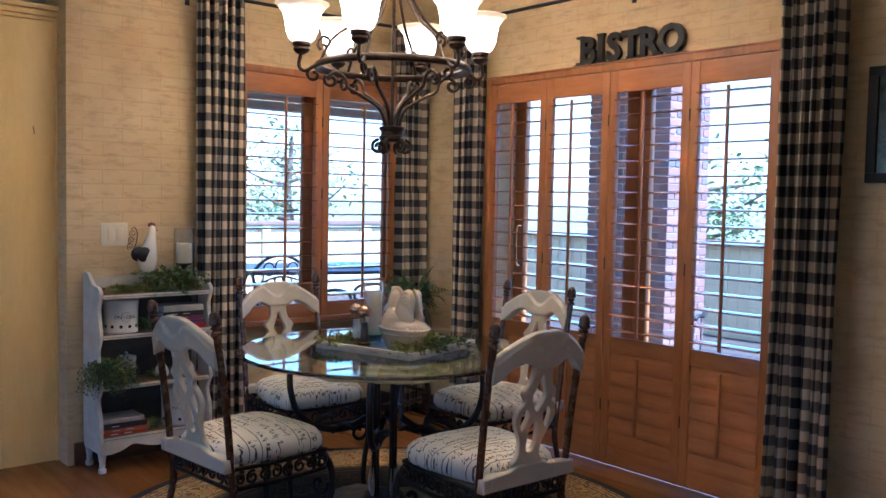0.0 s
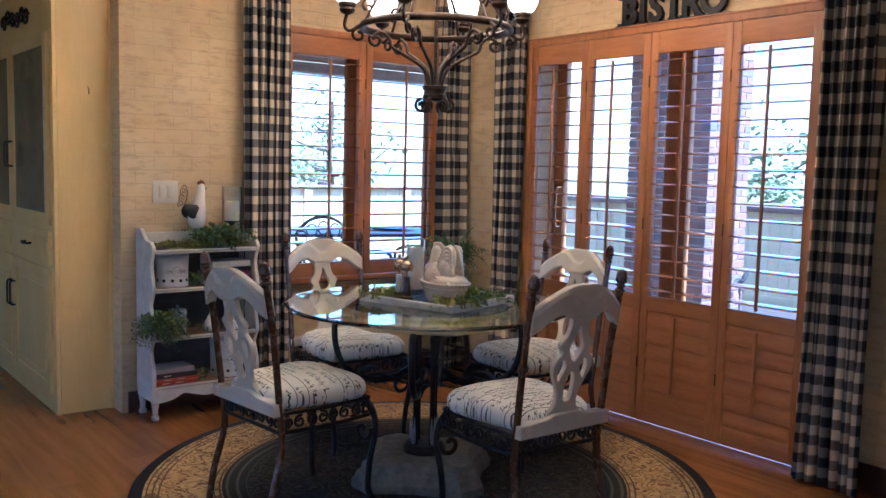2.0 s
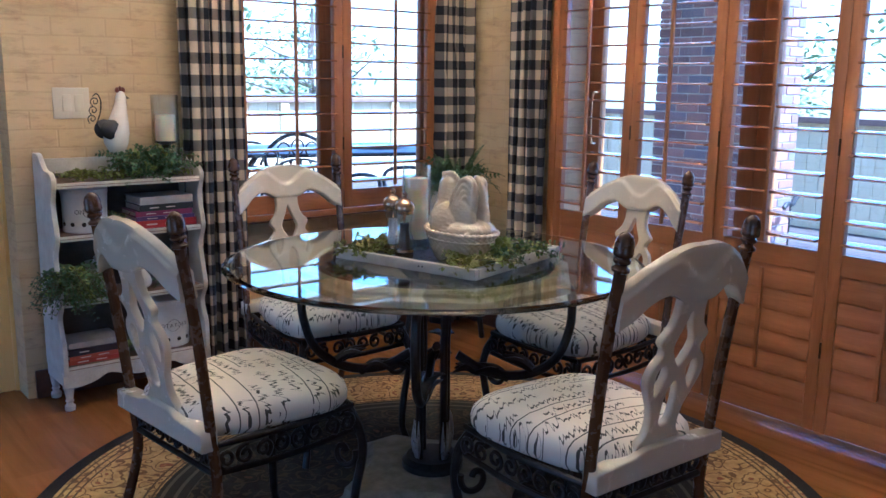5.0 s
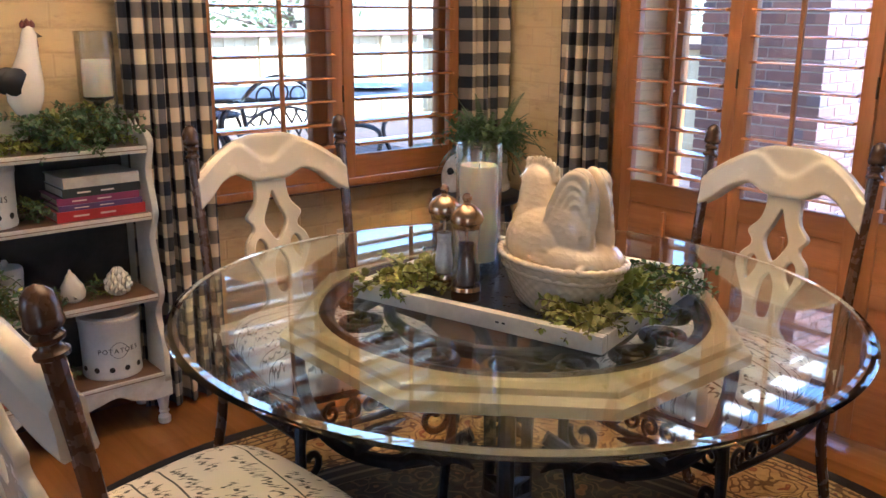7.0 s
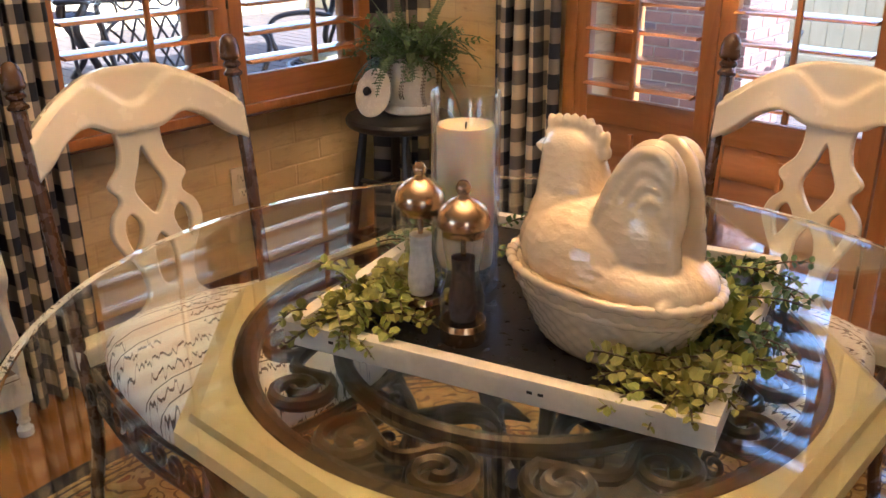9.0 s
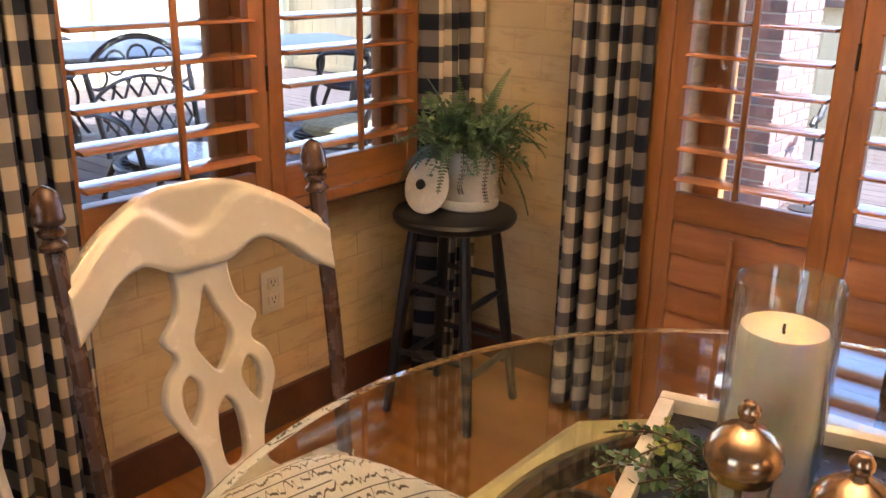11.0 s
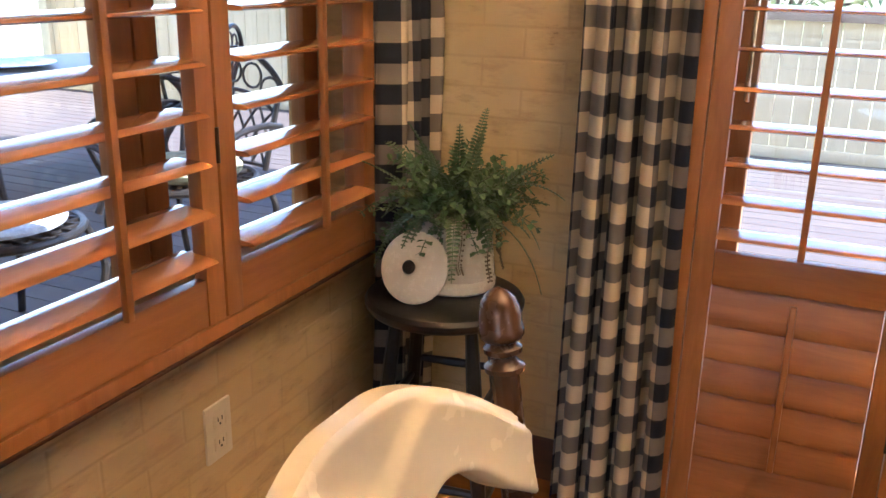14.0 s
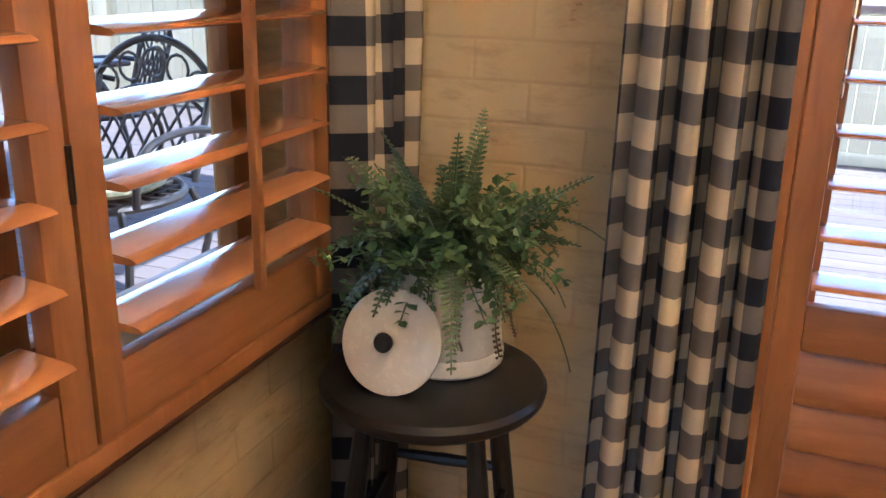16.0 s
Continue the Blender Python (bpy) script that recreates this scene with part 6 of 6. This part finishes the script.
books(2.512, 4.950, 0.6885, [(0.255, 0.17, 0.030, (0.46, 0.03, 0.03), 2), (0.24, 0.17, 0.016, (0.10, 0.06, 0.18), 2), (0.235, 0.165, 0.020, (0.24, 0.04, 0.12), 2), (0.225, 0.16, 0.026, (0.02, 0.03, 0.03), 2), (0.22, 0.16, 0.030, (0.56, 0.55, 0.52), 0)],
      ["thick red book lying at the bottom of the stack", "purple book in the stack", "magenta book in the stack", "black book with a pale title in the stack", "pale grey book on top of the stack"])
books(2.215, 4.950, 0.1785, [(0.235, 0.16, 0.018, (0.36, 0.05, 0.03), 2), (0.23, 0.16, 0.016, (0.42, 0.09, 0.05), 2), (0.22, 0.16, 0.026, (0.04, 0.03, 0.05), 1), (0.205, 0.15, 0.022, (0.45, 0.40, 0.38), 0)],
      ["red book at the bottom of the low stack", "orange-red book in the low stack", "dark book in the low stack", "pale book on top of the low stack"])
garland("faux_greenery", pose(2.345, 4.93, 0.6885), 22, (0.025, 0.05, 0.05), 0.06, 0.013, 12, "sprig of artificial greenery between canister and books", GM, 1.2, 0.6)
garland("faux_greenery", pose(2.135, 4.862, 0.4355), 150, (0.050, 0.040, 0.13), 0.135, 0.021, 13, "bushy artificial greenery hanging over the shelf edge", GM, 0.8, 1.9)
garland("faux_greenery", pose(2.46, 4.93, 0.4355), 24, (0.09, 0.04, 0.03), 0.06, 0.013, 14, "sprigs of artificial greenery round the ceramic fruit", GM, 1.0, 0.6)
garland("faux_greenery", pose(2.36, 4.91, 0.1785), 16, (0.03, 0.03, 0.04), 0.06, 0.013, 15, "sprig of artificial greenery on the lowest shelf", GM, 1.0, 0.6)
garland("faux_greenery", pose(2.475, 4.915, 0.8885), 165, (0.11, 0.05, 0.085), 0.11, 0.019, 16, "artificial greenery garland on top of the bookcase", GM, 0.9, 0.8)
garland("faux_greenery", pose(2.25, 4.93, 0.8885), 40, (0.08, 0.035, 0.03), 0.07, 0.014, 17, "yellowed artificial leaves on the bookcase top", [M_LIME, M_VINE], 0.5, 0.6)

pear = part("ceramic_pear", lathe(bmesh.new(), [(0, 0), (0.020, 0.001), (0.034, 0.012), (0.038, 0.030), (0.032, 0.050), (0.020, 0.068), (0.014, 0.082), (0.006, 0.090), (0.003, 0.100), (0, 0.101)], 28), M_PORC, None, "white ceramic pear on the bookcase")
pear.matrix_world = pose(2.425, 4.925, 0.4358, 4, -4, 0)
tagged(pear, category="ornament")
b = bmesh.new()
for lay in range(5):
    for k in range(9):
        a = 2 * math.pi * (k + 0.5 * (lay % 2)) / 9
        rr = (0.030, 0.036, 0.034, 0.026, 0.013)[lay]
        e = Vector((math.cos(a), math.sin(a), 0))
        z = 0.006 + lay * 0.014
        tube(b, smooth_path([e * rr * 0.85 + Vector((0, 0, z)), e * rr + Vector((0, 0, z + 0.010)), e * rr * 0.75 + Vector((0, 0, z + 0.022))], 3), [0.006, 0.009, 0.011, 0.011, 0.008, 0.005, 0.001], 6, flat=0.6)
lathe(b, [(0, 0), (0.02, 0), (0.03, 0.02), (0.026, 0.05), (0, 0.072)], 16)
art = part("ceramic_artichoke", b, M_PORC, None, "white ceramic artichoke on the bookcase")
art.matrix_world = pose(2.555, 4.915, 0.4358)
tagged(art, category="ornament")


def rooster(m):
    """A painted figurine in plain shapes: one mesh with four paints. Head at +x."""
    b = bmesh.new()
    n = 22

    def rings(rows, mi):
        last = None
        for x, z, rx, ry in rows:
            ring = [b.verts.new((x + rx * math.cos(2 * math.pi * i / n), ry * math.sin(2 * math.pi * i / n), z)) for i in range(n)]
            if last:
                for i in range(n):
                    b.faces.new((last[i], last[(i + 1) % n], ring[(i + 1) % n], ring[i])).material_index = mi
            else:
                b.faces.new(ring[::-1]).material_index = mi
            last = ring
        b.faces.new(last).material_index = mi
    rings([(0.0, 0.055, 0.010, 0.010), (0.0, 0.062, 0.028, 0.024), (-0.002, 0.085, 0.042, 0.034), (0.0, 0.11, 0.045, 0.036), (0.006, 0.135, 0.038, 0.032), (0.014, 0.165, 0.027, 0.024), (0.020, 0.190, 0.020, 0.018), (0.022, 0.205, 0.019, 0.016), (0.022, 0.218, 0.012, 0.010), (0.022, 0.222, 0.003, 0.003)], 0)
    for s in (-1, 1):
        tube(b, [(0.0, s * 0.012, 0.062), (0.002, s * 0.012, 0.0)], 0.0035, 6, 3)
        lathe(b, [(0, -0.018), (0.030, -0.012), (0.036, 0.0), (0.030, 0.012), (0, 0.016)], 16, mi=1, m=pose(-0.030, s * 0.024, 0.122, 90, 0, 0) @ Matrix.Diagonal((1.05, 0.72, 0.50, 1)))
    lathe(b, [(0, 0), (0.045, 0), (0.045, 0.005), (0, 0.006)], 20, (0, 0, -0.004), 3)
    for k in range(3):
        lathe(b, [(0, 0), (0.007, 0.003), (0.007, 0.010), (0, 0.017)], 10, (0.010 + 0.011 * k, 0, 0.216 + 0.003 * (k == 1)), 2)
    lathe(b, [(0, 0), (0.007, 0.006), (0.005, 0.018), (0, 0.02)], 10, (0.037, 0, 0.178), 2)
    lathe(b, [(0.006, 0), (0, 0.018)], 8, mi=3, m=pose(0.038, 0, 0.205, 0, 100, 0))
    for k in range(3):
        c = (-0.083 + 0.006 * k, 0, 0.150 + 0.022 * k)
        tube(b, spiral(c, 0.017, 0.004, -60, 400, (-1, 0, 0), (0, 0, 0.72), 20), 0.0017, 5, 1)
    tube(b, smooth_path([(-0.050, 0, 0.122), (-0.066, 0, 0.138), (-0.054, 0, 0.165), (-0.050, 0, 0.195), (-0.062, 0, 0.214), (-0.078, 0, 0.208)], 5), 0.0019, 5, 1)
    ob = part("rooster_figurine", b, [M_PORC, M_BLACK, surf("brick_red_paint", (0.13, 0.03, 0.015), (0.20, 0.05, 0.025), 30, 0.4), M_VINE], None, "white and black painted rooster figurine on the bookcase", 50)
    ob.matrix_world = m
    return tagged(ob, category="figurine")


rooster(pose(2.372, 4.985, 0.9635 - 0.07, 0, 0, 8) @ Matrix.Diagonal((1.15, 1.15, 1.5, 1)))
cv2 = thing("candle_holder", pose(2.572, 4.985, 0.8885), "clear glass hurricane with an ivory candle on a dark pedestal", "candle")
part("pedestal", lathe(bmesh.new(), [(0, 0), (0.048, 0), (0.050, 0.006), (0.030, 0.014), (0.012, 0.024), (0.010, 0.105), (0.018, 0.120), (0.043, 0.130), (0.044, 0.136), (0, 0.136)], 28), M_BLACK, cv2, "dark turned pedestal")
g = part("glass", lathe(bmesh.new(), [(0.0525, 0.006), (0.0545, 0.010), (0.0545, 0.320), (0.0525, 0.322), (0.0515, 0.318), (0.0515, 0.010)], 36), M_THIN, cv2, "clear glass cylinder", 40)
g.visible_shadow = False
part("candle", lathe(bmesh.new(), [(0, 0.1365), (0.040, 0.1365), (0.041, 0.15), (0.041, 0.236), (0.038, 0.242), (0, 0.238)], 30), M_WAX, cv2, "ivory wax pillar")


# ---- hutch ----
hutch = thing("hutch", Matrix(), "tall glazed cream hutch with glass upper doors and black pulls", "cabinet")
HX, HY0, HY1, HZ = 1.712, 5.235, 6.90, 2.245
part("body", bx(HX + 0.02, HY0, 0.0, 2.33, HY1, HZ, 0.003), M_HUTCH, hutch)
part("face_frame", bx(HX, HY0 + 0.0, 0.0, HX + 0.0195, HY1, HZ, 0.002), M_HUTCH, hutch)
part("corner_bead", bx(1.985, HY0 - 0.012, 0.0, 2.0, HY0 - 0.0005, HZ, 0.003), M_HUTCH, hutch)
b = bmesh.new()
for o, z0, z1 in ((0.010, HZ, HZ + 0.02), (0.022, HZ + 0.02, HZ + 0.05), (0.04, HZ + 0.05, HZ + 0.075)):
    box(b, HX - o, HY0 - o, z0, 2.33, HY1, z1, 0.004)
part("crown_moulding", b, M_HUTCH, hutch)


def panel_door(name, y0, y1, z0, z1, glazed, hy, hz):
    """A framed door on the front of the hutch, which faces -x."""
    dr = part(name, bx(HX - 0.021, y0, z0, HX - 0.001, y0 + 0.06, z1, 0.003), M_HUTCH, hutch)
    part("stile", bx(HX - 0.021, y1 - 0.06, z0, HX - 0.001, y1, z1, 0.003), M_HUTCH, dr)
    part("rail", bx(HX - 0.020, y0 + 0.06, z0, HX - 0.001, y1 - 0.06, z0 + 0.06, 0.003), M_HUTCH, dr)
    part("rail", bx(HX - 0.020, y0 + 0.06, z1 - 0.06, HX - 0.001, y1 - 0.06, z1, 0.003), M_HUTCH, dr)
    if glazed:
        part("pane", bx(HX - 0.012, y0 + 0.06, z0 + 0.06, HX - 0.0075, y1 - 0.06, z1 - 0.06), M_FROST, dr, "dim seeded glass", None)
    else:
        part("panel", bx(HX - 0.012, y0 + 0.06, z0 + 0.06, HX - 0.004, y1 - 0.06, z1 - 0.06), M_HUTCH, dr)
        part("raised_field", bx(HX - 0.018, y0 + 0.10, z0 + 0.10, HX - 0.012, y1 - 0.10, z1 - 0.10, 0.005), M_HUTCH, dr)
    h = bmesh.new()
    tube(h, smooth_path([(HX - 0.021, hy, hz - 0.07), (HX - 0.047, hy, hz - 0.065), (HX - 0.050, hy, hz), (HX - 0.047, hy, hz + 0.065), (HX - 0.021, hy, hz + 0.07)], 4), 0.006, 8)
    part("pull", h, M_BLACK, dr, "black arched pull")


M_FROST = surf("dim_seeded_glass", (0.14, 0.125, 0.06), (0.22, 0.195, 0.105), 6, 0.12, bump=0.3)
mid = (HY0 + HY1) / 2
for y0, y1, hy in ((HY0 + 0.05, mid - 0.005, mid - 0.035), (mid + 0.005, HY1 - 0.05, mid + 0.035)):
    panel_door("glass_door", y0, y1, 0.995, 1.98, True, hy, 1.36)
    panel_door("door", y0, y1, 0.10, 0.765, False, hy, 0.55)
    dr = part("drawer", bx(HX - 0.021, y0, 0.785, HX - 0.001, y1, 0.965, 0.004), M_HUTCH, hutch)
    part("drawer_field", bx(HX - 0.026, y0 + 0.05, 0.825, HX - 0.021, y1 - 0.05, 0.925, 0.004), M_HUTCH, dr)
    h = bmesh.new()
    ym = (y0 + y1) / 2
    tube(h, smooth_path([(HX - 0.026, ym - 0.06, 0.878), (HX - 0.05, ym - 0.055, 0.876), (HX - 0.052, ym, 0.874), (HX - 0.05, ym + 0.055, 0.876), (HX - 0.026, ym + 0.06, 0.878)], 4), 0.006, 8)
    part("pull", h, M_BLACK, dr, "black arched pull")
hk = bmesh.new()
tube(hk, smooth_path([(1.886, HY0, 1.715), (1.886, HY0 - 0.012, 1.70), (1.886, HY0 - 0.018, 1.685), (1.886, HY0 - 0.010, 1.678)], 4), 0.002, 6)
tagged(part("wall_hook", hk, M_BLACK, None, "tiny black hook on the side of the hutch"), category="hook")
orn = bmesh.new()
for s in (-1, 1):
    for k in range(3):
        tube(orn, spiral((HX - 0.008, 5.98 + s * (0.06 + 0.10 * k), 2.115 + 0.02 * (k % 2)), 0.055, 0.010, 0, s * 480, (0, 1, 0), (0, 0, 1), 26), 0.006, 6)
tube(orn, [(HX - 0.008, 5.66, 2.115), (HX - 0.008, 5.98, 2.14), (HX - 0.008, 6.30, 2.115)], 0.007, 6)
tagged(part("wall_ornament", orn, M_IRON, None, "black wrought-iron scroll ornament above the hutch doors"), category="ornament")

# ---- sign over the doors, picture, low chair by the wall ----
sign = thing("wall_sign", pose(4.235, 3.372, 2.1095) @ Matrix.Diagonal((1, 0.95, 0.95, 1)), "black wooden letter sign reading BISTRO on the door ledge", "sign")
part("base", bx(-0.022, -0.375, 0, 0.010, 0.375, 0.014, 0.002), M_BLACK, sign)
for i, ch in enumerate("BISTRO"):
    y = 0.282 - (0.0, 0.092, 0.185, 0.300, 0.415, 0.555)[i]
    o = lettering(ch, 0.205, 0.024, M_BLACK, sign, pose(-0.006, y, 0.019, 0, 0, -90), "letter", 0.0075)
    feet = {"B": ((-0.055, 0.0), (-0.055, 1.0)), "I": ((0.0, 0.0), (0.0, 1.0)), "T": ((0.0, 0.0),), "R": ((-0.045, 0.0), (0.055, 0.0), (-0.045, 1.0))}.get(ch, ())
    for dx, top in feet:
        zz = 0.0135 + top * 0.145
        part("serif", bx(-0.018, -dx - 0.026 + y, zz, 0.006, -dx + 0.026 + y, zz + 0.014, 0.002), M_BLACK, o, m=o.matrix_basis.inverted())
pic = thing("framed_picture", pose(4.249, 2.152, 1.725), "black-framed dark picture under glass on the wall", "picture")
for y0, z0, y1, z1 in ((-0.36, -0.235, 0, -0.195), (-0.36, 0.195, 0, 0.235), (-0.04, -0.195, 0, 0.195), (-0.36, -0.195, -0.32, 0.195)):
    part("frame", bx(-0.022, y0, z0, 0, y1, z1, 0.003), M_BLACK, pic)
part("print", bx(-0.010, -0.32, -0.195, -0.004, -0.04, 0.195), surf("dim_print", (0.015, 0.03, 0.02), (0.12, 0.15, 0.10), 9, 0.2, bump=0), pic, smooth=None)
